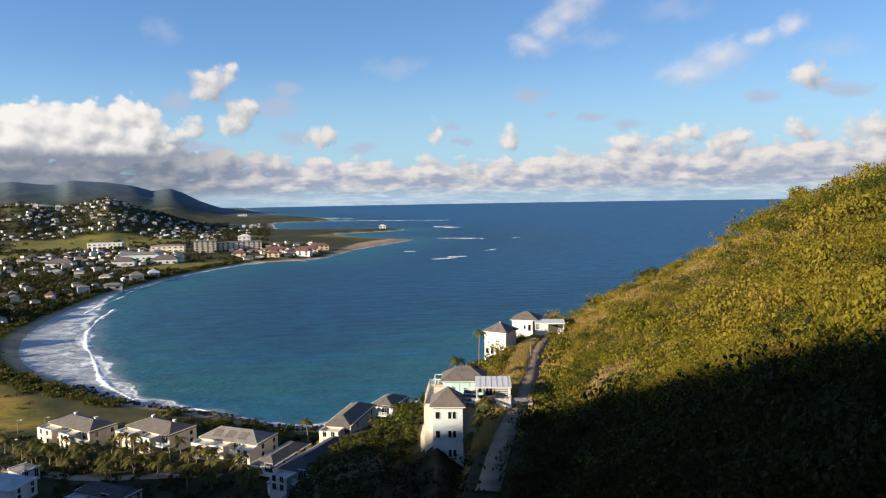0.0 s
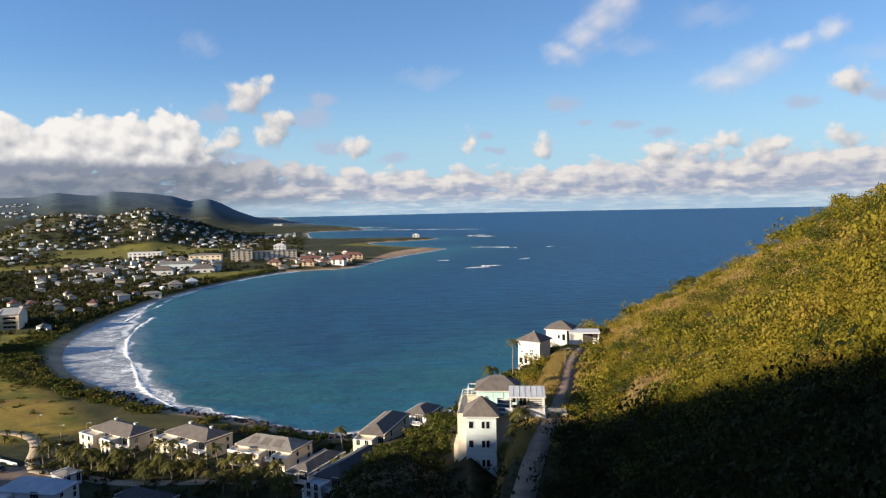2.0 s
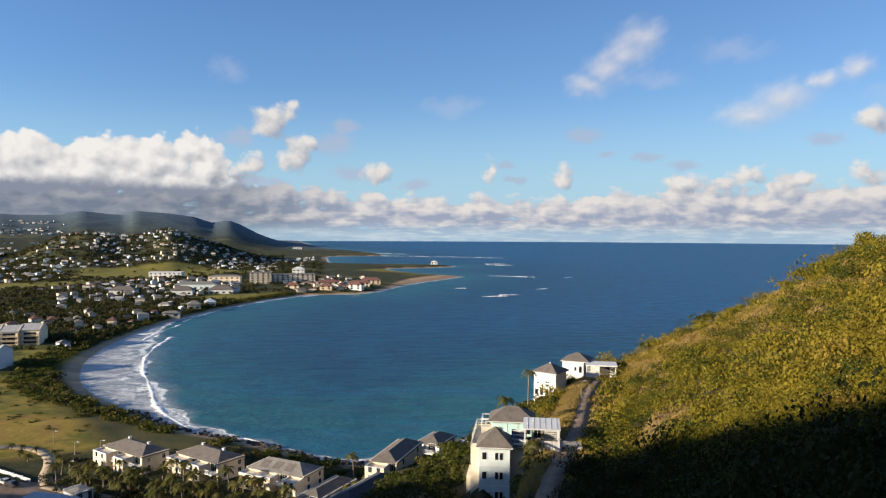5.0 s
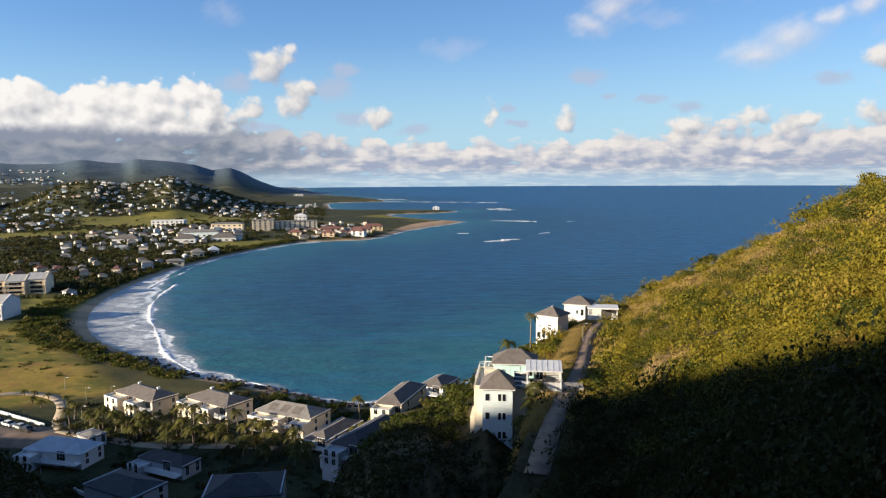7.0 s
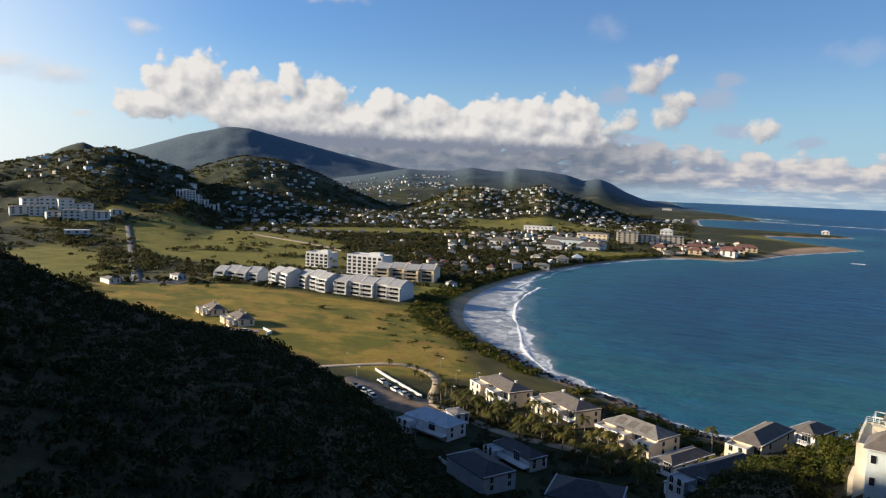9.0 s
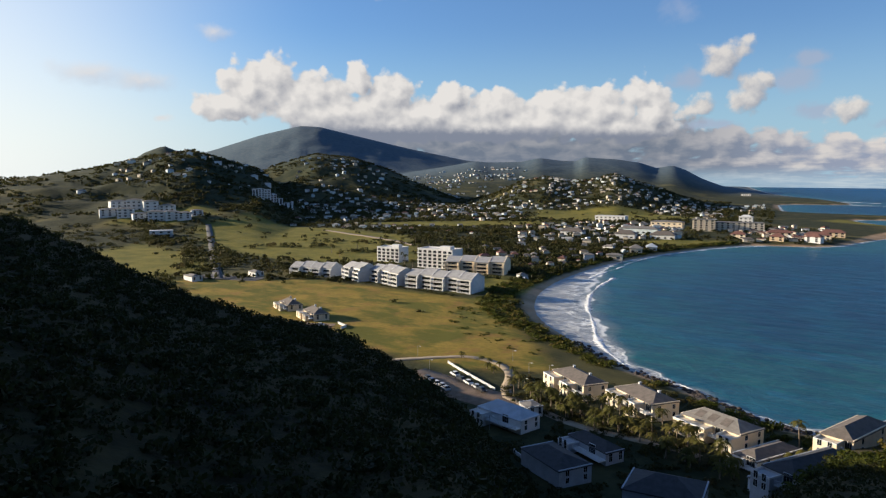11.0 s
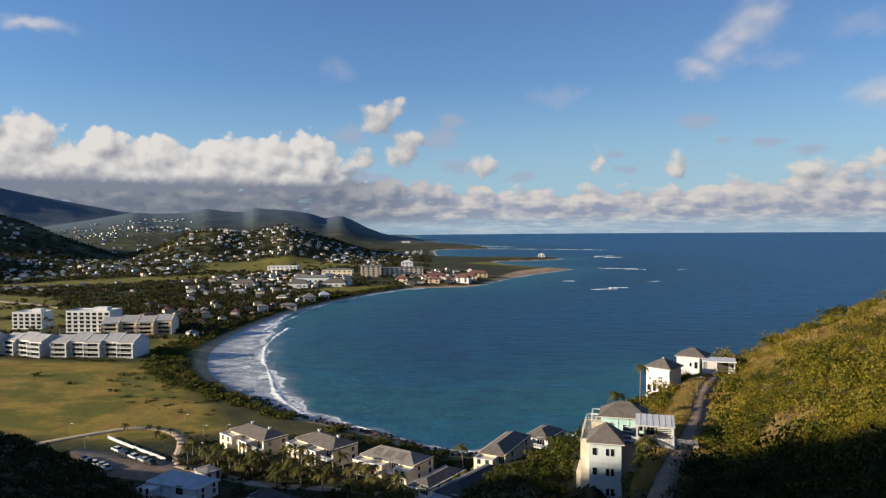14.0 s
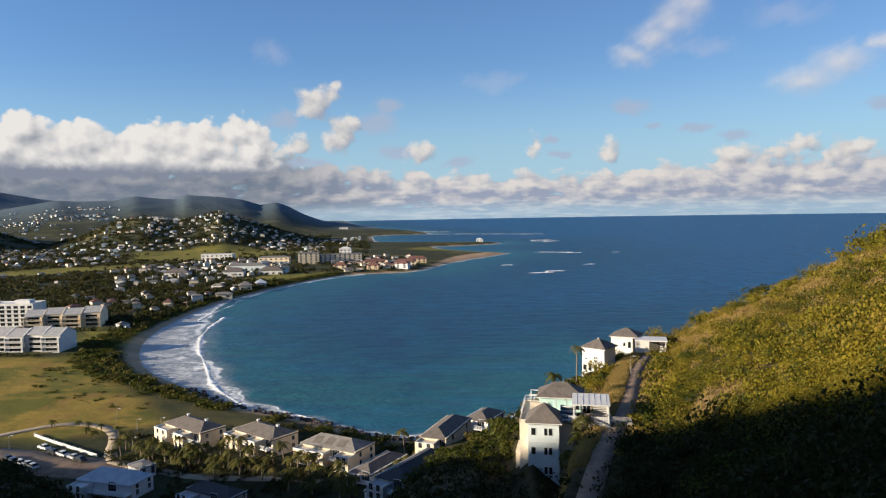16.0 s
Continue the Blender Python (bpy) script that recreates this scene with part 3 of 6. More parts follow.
def sheet(name, az, rings, z, mat, **values):
    """A mesh over rings and directions round the viewer, with point values for its material."""
    a, r = np.meshgrid(az, rings)
    x, y = polar(a, r)
    zz = z(x, y) if callable(z) else np.full(x.shape, float(z))
    n, m = a.shape
    me = bpy.data.meshes.new(name)
    k = np.arange(n * m).reshape(n, m)
    quads = np.stack([k[:-1, :-1], k[:-1, 1:], k[1:, 1:], k[1:, :-1]], -1).reshape(-1, 4)[:, ::-1]
    me.vertices.add(n * m)
    me.vertices.foreach_set("co", np.stack([x, y, zz], -1).astype(np.float32).ravel())
    me.loops.add(quads.size)
    me.polygons.add(len(quads))
    me.loops.foreach_set("vertex_index", quads.astype(np.int32).ravel())
    me.polygons.foreach_set("loop_start", np.arange(0, quads.size, 4, dtype=np.int32))
    me.polygons.foreach_set("use_smooth", np.ones(len(quads), bool))
    me.update(calc_edges=True)
    for key, fn in values.items():
        me.attributes.new(key, "FLOAT", "POINT").data.foreach_set("value", fn(x, y, zz).astype(np.float32).ravel())
    me.materials.append(mat)
    return new(name, me)


FIELD = np.array([(-430, 235), (-350, 300), (-236, 309), (-218, 335), (-203, 300), (-176, 268), (-146, 240), (-122, 212), (-150, 192), (-230, 195), (-320, 200)], float)
LAWNS = [np.array(p, float) for p in (
    [(-700, 420), (-765, 540), (-650, 590), (-520, 580), (-410, 470), (-360, 415), (-430, 350), (-560, 360)],
    [(-430, 245), (-470, 300), (-560, 335), (-650, 335), (-600, 230), (-480, 215)],
    [(-700, 650), (-650, 745), (-520, 890), (-470, 860), (-560, 715)],
    [(-250, 325), (-215, 352), (-228, 402), (-282, 386)],
    [(-305, 690), (-250, 655), (-236, 700), (-216, 748), (-245, 765), (-300, 735)],
    [(-570, 900), (-420, 950), (-380, 1100), (-520, 1160), (-640, 1050)],
    [(-235, 1200), (-120, 1125), (-85, 1150), (-160, 1270), (-210, 1300)],
    [(-800, 380), (-860, 440), (-820, 520), (-770, 500), (-740, 420)])]


def soft_in(poly, x, y, edge):
    d, _ = line_distance(np.concatenate([poly, poly[:1]]), x, y)
    return smooth(np.where(inside(poly, x, y), d, -d), -edge, edge)


def field_value(x, y, z):
    return soft_in(FIELD, x, y, 6.0)


def lawn_value(x, y, z):
    best = np.zeros(x.shape)
    for p in LAWNS:
        best = np.maximum(best, soft_in(p, x, y, 14.0))
    return best


def sand_value(x, y, z):
    s = shore(x, y)
    wide = 2 + 3 * np.exp(-((x + 205) ** 2 + (y - 345) ** 2) / 70 ** 2) + 30 * np.exp(-((x + 85) ** 2 + (y - 1040) ** 2) / 110 ** 2)
    return np.where(s > -20, 1 - smooth(s, wide, wide + 4), 0)


def hill_value(x, y, z):
    d, az = np.hypot(x, y), np.degrees(np.arctan2(-x, y))
    D = np.interp(az, CREST[:, 0], CREST[:, 1])
    return (1 - smooth(d, D + 10, D + 60)) * smooth(z, 6, 14)


def dry(x, y):
    """Where dry grass takes the place of bushes on the hill, 0 to 1."""
    d, az = np.hypot(x, y), np.degrees(np.arctan2(-x, y))
    below = np.interp(az, CREST[:, 0], CREST[:, 1]) - d
    band = smooth(below, 10, 18) * (1 - smooth(below, 36, 60)) * smooth(az, -27, -22) * (1 - smooth(az, -11, -8))
    return np.maximum(smooth(waves(x, y, 46, 4.0) + 0.5 * waves(x, y, 17, 1.0), 0.02, 0.45), band * (0.88 + 0.3 * waves(x, y, 14, 2.0)))


def verge(x, y):
    """True on the open grass along the downhill side of the lane and around the deck."""
    d, az = np.hypot(x, y), np.degrees(np.arctan2(-x, y))
    r = np.array([(d_, a_) for a_, d_, _ in ROAD[8::-1]])
    left = (az - np.interp(d, r[:, 0], r[:, 1])) * np.pi / 180 * d
    return (d > 104) & (d < 222) & (left > 0) & (left < np.interp(d, [96, 112, 132, 160, 222], [5.5, 9.0, 5.0, 6.5, 6.5]))


def dry_value(x, y, z):
    d, az = np.hypot(x, y), np.degrees(np.arctan2(-x, y))
    return np.maximum(dry(x, y) * smooth(d, 95, 130) * (az < -4), verge(x, y) * 1.0)


AZ = np.concatenate([np.arange(-180, -42, 4.0), np.arange(-42, 78, 0.36), np.arange(78, 181, 3.0)])
AZ[-1] = 180.0
RINGS = np.concatenate([[0.0, 0.6], np.geomspace(2.0, 140, 95), np.geomspace(142, 1200, 190), np.geomspace(1212, 4940, 110)])
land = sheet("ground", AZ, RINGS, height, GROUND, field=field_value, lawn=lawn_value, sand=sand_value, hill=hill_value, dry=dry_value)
tagged(land, "coastal ground with golden field, scrub hills and far mountains", "ground", kind="structure")
SEA_AZ = np.concatenate([np.arange(-180, -36, 6.0), np.arange(-36, 62, 0.4), np.arange(62, 181, 7.0)])
SEA_AZ[-1] = 180.0
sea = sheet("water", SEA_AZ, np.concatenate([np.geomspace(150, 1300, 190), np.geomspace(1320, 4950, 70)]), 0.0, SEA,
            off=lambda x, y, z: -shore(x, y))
tagged(sea, "blue tropical sea, turquoise near the beach", "sea", kind="structure")


# ---- building tools ----
class Shape:
    """Vertices and faces of one mesh."""

    def __init__(self):
        self.v, self.f = [], []

    def add(self, verts, faces):
        n = len(self.v)
        self.v += [tuple(p) for p in verts]
        self.f += [tuple(i + n for i in f) for f in faces]
        return self

    def box(self, x0, x1, y0, y1, z0, z1):
        return self.add([(x0, y0, z0), (x1, y0, z0), (x1, y1, z0), (x0, y1, z0), (x0, y0, z1), (x1, y0, z1), (x1, y1, z1), (x0, y1, z1)],
                        [(3, 2, 1, 0), (4, 5, 6, 7), (0, 1, 5, 4), (1, 2, 6, 5), (2, 3, 7, 6), (3, 0, 4, 7)])

    def hip(self, x0, x1, y0, y1, z, h, over=0.45, thick=0.18):
        """A hipped roof on a slab of eaves."""
        x0, x1, y0, y1 = x0 - over, x1 + over, y0 - over, y1 + over
        w, d = x1 - x0, y1 - y0
        self.box(x0, x1, y0, y1, z, z + thick)
        z += thick
        if w > d:
            a, b = (x0 + d / 2, (y0 + y1) / 2, z + h), (x1 - d / 2, (y0 + y1) / 2, z + h)
            faces = [(0, 1, 5, 4), (1, 2, 5), (2, 3, 4, 5), (3, 0, 4)]
        else:
            a, b = ((x0 + x1) / 2, y0 + w / 2, z + h), ((x0 + x1) / 2, y1 - w / 2, z + h)
            faces = [(0, 1, 4), (1, 2, 5, 4), (2, 3, 5), (3, 0, 4, 5)]
        return self.add([(x0, y0, z), (x1, y0, z), (x1, y1, z), (x0, y1, z), a, b], faces)

    def gable(self, x0, x1, y0, y1, z, h, over=0.4, thick=0.16):
        """A gabled roof with its ridge along x, of some thickness."""
        x0, x1, y0, y1 = x0 - over * 0.5, x1 + over * 0.5, y0 - over, y1 + over
        ym = (y0 + y1) / 2
        prof = [(y0, z), (ym, z + h), (y1, z), (y1, z + thick), (ym, z + h + thick), (y0, z + thick)]
        v = [(x0, y, q) for y, q in prof] + [(x1, y, q) for y, q in prof]
        f = [(i, (i + 1) % 6, (i + 1) % 6 + 6, i + 6) for i in range(6)] + [(5, 4, 1, 0), (4, 3, 2, 1), (6, 7, 10, 11), (7, 8, 9, 10)]
        return self.add(v, f)

    def gable_wall(self, x0, x1, y0, y1, z, h):
        """The triangles of wall under a gabled roof."""
        ym = (y0 + y1) / 2
        return self.add([(x0, y0, z), (x0, y1, z), (x0, ym, z + h), (x1, y0, z), (x1, y1, z), (x1, ym, z + h)],
                        [(0, 2, 1), (3, 4, 5), (0, 3, 5, 2), (1, 2, 5, 4)])

    def tube(self, points, radii, sides=6):
        pts = [Vector(p) for p in points]
        n0 = len(self.v)
        for i, p in enumerate(pts):
            t = (pts[min(i + 1, len(pts) - 1)] - pts[max(i - 1, 0)]).normalized()
            a = t.cross(Vector((0.31, 0.95, 0.1))).normalized()
            b = t.cross(a)
            for k in range(sides):
                w = 2 * math.pi * k / sides
                self.v.append(tuple(p + (a * math.cos(w) + b * math.sin(w)) * radii[i]))
        for i in range(len(pts) - 1):
            for k in range(sides):
                q = n0 + i * sides
                self.f.append((q + k, q + (k + 1) % sides, q + sides + (k + 1) % sides, q + sides + k))
        self.f.append(tuple(n0 + k for k in range(sides))[::-1])
        self.f.append(tuple(n0 + (len(pts) - 1) * sides + k for k in range(sides)))
        return self

    def mesh(self, name, mat, soft=False):
        me = bpy.data.meshes.new(name)
        me.from_pydata(self.v, [], self.f)
        me.materials.append(mat)
        if soft:
            me.polygons.foreach_set("use_smooth", np.ones(len(me.polygons), bool))
        return me


def part(name, shape, mat, parent, label="", soft=False):
    me = shape if isinstance(shape, bpy.types.Mesh) else shape.mesh(name, mat, soft)
    ob = new(name, me)
    ob.parent = parent
    if label:
        ob["label"] = label
    return ob


def thing(name, x, y, z, turn, label, category, group=""):
    ob = new(name)
    ob.matrix_basis = pose(x, y, z, 0, 0, turn)
    return tagged(ob, label, category, group)


WINDOW_MESH = {}


def window(parent, side, u, z, w, h, face, bars=1, frame_mat=None):
    """A window on a wall: side s, n, e or w; u along it; face: the wall's place across. The frame is one plate that carries the panes."""
    key = (round(w, 2), round(h, 2), bars, frame_mat.name if frame_mat else "")
    if key not in WINDOW_MESH:
        t = 0.08
        pw = (w - 0.06 * bars) / (bars + 1)
        plate = Shape().box(-w / 2 - t, w / 2 + t, -0.045, 0.02, -t, h + t)
        pane = Shape().box(-pw / 2, pw / 2, -0.065, -0.05, 0, h)
        WINDOW_MESH[key] = plate.mesh("window_frame", frame_mat or WHITE), pane.mesh("pane", GLASS), [-w / 2 + pw / 2 + (pw + 0.06) * i for i in range(bars + 1)]
    plate, pane, places = WINDOW_MESH[key]
    ob = new("window", plate)
    ob.parent = parent
    turn = {"s": 0, "e": 90, "n": 180, "w": -90}[side]
    at = {"s": (u, face), "n": (u, face), "e": (face, u), "w": (face, u)}[side]
    ob.matrix_basis = pose(at[0], at[1], z, 0, 0, turn)
    for x in places:
        p = new("pane", pane)
        p.parent = ob
        p.location.x = x
    return ob


def block(parent, x0, x1, y0, y1, z0, z1, mat, name="wall", label=""):
    return part(name, Shape().box(x0, x1, y0, y1, z0, z1), mat, parent, label)


# ---- the villas on the hill road ----
def rail(parent, x0, y0, x1, y1, z, h=1.0, step=0.9, mat=None, name="railing"):
    """A railing of posts, a top rail and two lower rails."""
    mat = mat or WHITE
    s = Shape()
    n = max(1, round(math.hypot(x1 - x0, y1 - y0) / step))
    a = math.atan2(y1 - y0, x1 - x0)
    for i in range(n + 1):
        x, y = x0 + (x1 - x0) * i / n, y0 + (y1 - y0) * i / n
        s.box(x - 0.04, x + 0.04, y - 0.04, y + 0.04, z, z + h)
    for q, t in ((h, 0.05), (h * 0.62, 0.025), (h * 0.3, 0.025)):
        dx, dy = -math.sin(a) * t, math.cos(a) * t
        s.add([(x0 - dx, y0 - dy, z + q - t), (x1 - dx, y1 - dy, z + q - t), (x1 + dx, y1 + dy, z + q - t), (x0 + dx, y0 + dy, z + q - t),
               (x0 - dx, y0 - dy, z + q + t), (x1 - dx, y1 - dy, z + q + t), (x1 + dx, y1 + dy, z + q + t), (x0 + dx, y0 + dy, z + q + t)],
              [(3, 2, 1, 0), (4, 5, 6, 7), (0, 1, 5, 4), (1, 2, 6, 5), (2, 3, 7, 6), (3, 0, 4, 7)])
    return part(name, s, mat, parent)


def main_villa():
    v = thing("villa", -2.65, 125, 0, -3, "white three-storey hillside villa with grey hipped roofs and roof terrace", "house")
    block(v, 0, 5.5, 0, 6, 18, 33.5, PALEWALL, "tower")
    part("tower_roof", Shape().hip(0, 5.5, 0, 6, 33.5, 2.7, 0.5), GREYROOF, v, "grey hipped shingle roof")
    part("eaves", Shape().box(-0.56, 6.06, -0.56, 6.56, 33.36, 33.52), WHITE, v)
    for z in (24.2, 27.75, 31.25):
        window(v, "s", 0.95, z, 0.75, 1.25, 0.0, 0)
        window(v, "s", 3.15, z, 0.55, 1.25, 0.0, 0)
        window(v, "s", 3.98, z, 0.55, 1.25, 0.0, 0)
    for z in (26.4, 29.9):
        part("ledge", Shape().box(-0.04, 5.54, -0.06, 0.02, z, z + 0.15), WHITE, v)
    block(v, -1.7, 8.2, 2.2, 15.4, 18, 32.9, CREAM, "main_block", "cream rendered main block with a flat roof terrace")
    part("parapet", Shape().box(-1.74, -1.5, 2.16, 15.4, 32.9, 33.35).box(-1.7, 0, 2.16, 2.4, 32.9, 33.35).box(-1.5, 1, 15.2, 15.44, 32.9, 33.35), CREAM, v)
    rail(v, -1.62, 5.0, -1.62, 15.3, 33.35, 0.95)
    rail(v, -1.62, 15.3, 1.2, 15.3, 33.35, 0.95)
    part("pergola_frame", Shape().box(-0.4, -0.28, 11.0, 11.12, 32.9, 35.6).box(1.4, 1.52, 11.0, 11.12, 32.9, 35.6).box(-0.4, -0.28, 14.6, 14.72, 32.9, 35.6)
         .box(-0.5, 1.6, 10.98, 11.14, 35.5, 35.66).box(-0.42, -0.26, 10.98, 14.74, 35.5, 35.66).box(-0.5, 1.6, 14.58, 14.74, 35.5, 35.66), WHITE, v)
    block(v, 1.6, 9.6, 9.4, 15.2, 32.9, 35.7, TEAL, "upper_room", "pale teal upper room")
    part("upper_wall", Shape().box(-0.2, 3.2, 9.0, 10.4, 32.9, 34.6), CREAM, v)
    part("upper_roof", Shape().hip(1.6, 9.6, 9.4, 15.2, 35.7, 2.1, 0.5), GREYROOF, v, "grey hipped shingle roof")
    part("upper_eaves", Shape().box(1.06, 10.14, 8.86, 15.74, 35.56, 35.72), WHITE, v)
    for x in (4.6, 6.6):
        part("shutter", Shape().box(x - 0.05, x + 0.05, 9.32, 9.42, 33, 35.5), WHITE, v)
    window(v, "s", 8.4, 33.4, 1.2, 1.3, 9.4, 1)
    # conservatory glass beside the tower roof
    part("glass_roof", Shape().add([(5.6, 1.5, 33.4), (8.4, 1.5, 33.0), (8.4, 7.2, 34.4), (5.6, 7.2, 34.9), (5.6, 1.5, 33.3), (8.4, 1.5, 32.9), (8.4, 7.2, 34.3), (5.6, 7.2, 34.8)],
                                   [(0, 1, 2, 3), (7, 6, 5, 4), (0, 4, 5, 1), (1, 5, 6, 2), (2, 6, 7, 3), (3, 7, 4, 0)]), GLASS, v)
    for i in range(4):
        y = 2.2 + 1.5 * i
        part("glazing_bar", Shape().box(5.6, 8.4, y, y + 0.08, 33.05 + 0.24 * (y - 1.5), 33.52 + 0.24 * (y - 1.5)), WHITE, v)
    # deck with a flat white canopy
    part("deck", Shape().box(7.2, 14.4, 2.6, 9.3, 32.5, 32.9), WOOD, v, "timber deck")
    part("deck_fascia", Shape().box(7.15, 14.45, 2.5, 2.6, 32.2, 32.95).box(14.4, 14.5, 2.5, 9.3, 32.2, 32.95), WHITE, v)
    part("canopy", Shape().add([(7.8, 2.3, 36.2), (14.5, 2.3, 36.2), (14.5, 8.8, 36.6), (7.8, 8.8, 36.6), (7.8, 2.3, 36.38), (14.5, 2.3, 36.38), (14.5, 8.8, 36.78), (7.8, 8.8, 36.78)],
                               [(3, 2, 1, 0), (4, 5, 6, 7), (0, 1, 5, 4), (1, 2, 6, 5), (2, 3, 7, 6), (3, 0, 4, 7)]), WHITE, v, "flat white canopy roof")
    for i in range(6):
        x = 8.6 + 1.05 * i
        part("canopy_seam", Shape().add([(x, 2.3, 36.38), (x + 0.06, 2.3, 36.38), (x + 0.06, 8.8, 36.78), (x, 8.8, 36.78), (x, 2.3, 36.43), (x + 0.06, 2.3, 36.43), (x + 0.06, 8.8, 36.83), (x, 8.8, 36.83)],
                                       [(3, 2, 1, 0), (4, 5, 6, 7), (0, 1, 5, 4), (1, 2, 6, 5), (2, 3, 7, 6), (3, 0, 4, 7)]), PALEGREY, v)
    for x, y in ((8.1, 2.7), (14.2, 2.7), (8.1, 8.5), (14.2, 8.5)):
        part("post", Shape().box(x - 0.12, x + 0.12, y - 0.12, y + 0.12, 32.9, 36.4), WHITE, v)
    for i in range(6):
        z = 33.05 + 0.2 * i
        part("fence_board", Shape().box(7.2, 14.35, 2.52, 2.56, z, z + 0.13), WHITE, v)
    for i in range(8):
        x = 7.2 + 7.1 * i / 7
        part("fence_post", Shape().box(x - 0.06, x + 0.06, 2.56, 2.66, 32.9, 34.25), WHITE, v)
    for i in range(6):
        z = 33.1 + 0.34 * i
        part("screen_board", Shape().box(11.6, 14.3, 8.9, 8.95, z, z + 0.16), WHITE, v)
    # darker wall and glazing added for the shaded gap beneath the canopy
    part("deck_wall", Shape().box(9.6, 11.4, 8.9, 9.3, 32.9, 35.9), WOOD, v, "timber-toned wall, dark for the shade under the canopy")
    window(v, "s", 10.4, 32.95, 1.3, 2.2, 8.9, 1)
    part("table", Shape().box(9.3, 10.9, 5.2, 6.2, 33.6, 33.68).box(9.9, 10.3, 5.5, 5.9, 32.9, 33.6), WOOD, v, "dark deck table")
    for x, y in ((8.9, 5.6), (11.3, 5.7), (10.1, 4.7), (10.2, 6.8)):
        part("seat", Shape().box(x - 0.25, x + 0.25, y - 0.25, y + 0.25, 32.9, 33.35).box(x - 0.25, x + 0.25, y + 0.2, y + 0.25, 33.35, 33.85), DARKGREY, v, "dark deck chair")
    for x in (8.2, 11.2, 14.2):
        part("stilt", Shape().box(x - 0.18, x + 0.18, 3.0, 3.36, 26, 32.5), CONCRETE, v)
    part("walkway", Shape().box(14.4, 18.5, 4.5, 8.0, 32.2, 32.75), CONCRETE, v, "concrete walkway to the road")
    part("ground_floor_wing", Shape().box(-2.6, -1.7, 4.0, 10, 20, 26.8), CREAM, v)


def second_villa():
    x, y = spot(-4.95, 208)
    v = thing("villa", x, y, 0, -32, "tall white villa with a grey hipped roof above the sea", "house")
    block(v, -7.2, 0, 0, 7, 17, 30.2, WHITE, "wall")
    part("roof", Shape().hip(-7.2, 0, 0, 7, 30.2, 2.3, 0.6), GREYROOF, v, "grey hipped shingle roof")
    part("eaves", Shape().box(-7.85, 0.65, -0.65, 7.65, 30.05, 30.22), WHITE, v)
    for xx in (-3.1, -2.4):
        for z in (26.3, 27.15):
            window(v, "s", xx, z, 0.45, 0.55, 0.0, 0)
    window(v, "s", -5.9, 26.7, 0.6, 0.4, 0.0, 0)
    for xx in (-6.3, -4.6, -2.9):
        window(v, "s", xx, 23.4, 1.0, 1.6, 0.0, 0)
        window(v, "s", xx, 21.2, 1.0, 0.9, 0.0, 0)
    part("ridge_cap", Shape().box(-3.75, -3.45, 3.2, 3.8, 32.5, 32.8), WHITE, v)


def pavilion():
    x, y = spot(-7.15, 228)
    v = thing("house", x, y, 0, -18, "white single-storey house with grey hipped roof and open carport", "house")
    block(v, -6.8, 0, 0, 7.5, 20, 30.4, WHITE, "wall")
    part("roof", Shape().hip(-6.8, 1.5, 0, 7.5, 30.4, 2.2, 0.5), GREYROOF, v, "grey hipped shingle roof")
    part("eaves", Shape().box(-7.35, 2.05, -0.55, 8.05, 30.26, 30.42), WHITE, v)
    window(v, "s", -1.0, 26.9, 0.9, 2.0, 0.0, 0)
    window(v, "s", -2.6, 27.4, 0.6, 1.2, 0.0, 0)
    c = thing("carport", x + 4.9, y - 3.4, 0, -6, "white flat-roofed open carport beside the road", "carport")
    part("roof_slab", Shape().box(-4.6, 5.0, -2.2, 5.0, 30.1, 30.45), WHITE, c, "flat white roof slab")
    part("back_wall", Shape().box(-4.4, 4.8, 4.4, 4.7, 22, 30.1), WHITE, c)
    part("left_wall", Shape().box(-4.4, -0.6, -1.6, -1.35, 22, 28.0), WHITE, c)
    part("right_wall", Shape().box(4.4, 4.65, -1.6, 4.6, 22, 28.2).box(2.7, 4.65, -1.7, -1.45, 22, 28.0), WHITE, c)
    part("floor_slab", Shape().box(-4.4, 4.8, -3.4, 4.6, 22, 25.3), CONCRETE, c)
    # dark slab added for the shade inside the carport
    part("door_opening", Shape().box(-0.1, 3.0, 4.2, 4.4, 25.4, 29.4), DARKGREY, c, "dark panel standing for the shaded inside of the carport")
    for px_ in (-4.3, -0.6, 4.5):
        part("post", Shape().box(px_ - 0.14, px_ + 0.14, -1.7, -1.4, 25, 30.1), WHITE, c)
    for i in range(4):
        part("slat", Shape().box(-4.2, -0.7, -1.55, -1.5, 28.2 + 0.45 * i, 28.38 + 0.45 * i), WHITE, c)


WOOD = plain("deck_timber", (0.30, 0.24, 0.18), 0.8, 0.15, 0.6)
# pale blue paint, toned down to stand for weak sun on the tower front
PALEWALL = plain("pale_blue_white_render", (0.56, 0.63, 0.64), 0.75, 0.05, 2.5)
PALEGREY = plain("pale_grey_metal", (0.62, 0.62, 0.60), 0.5, 0.05, 1.0)
DARKGREY = plain("dark_interior", (0.06, 0.055, 0.05), 0.8, 0.1, 1.0)
main_villa()
second_villa()
pavilion()


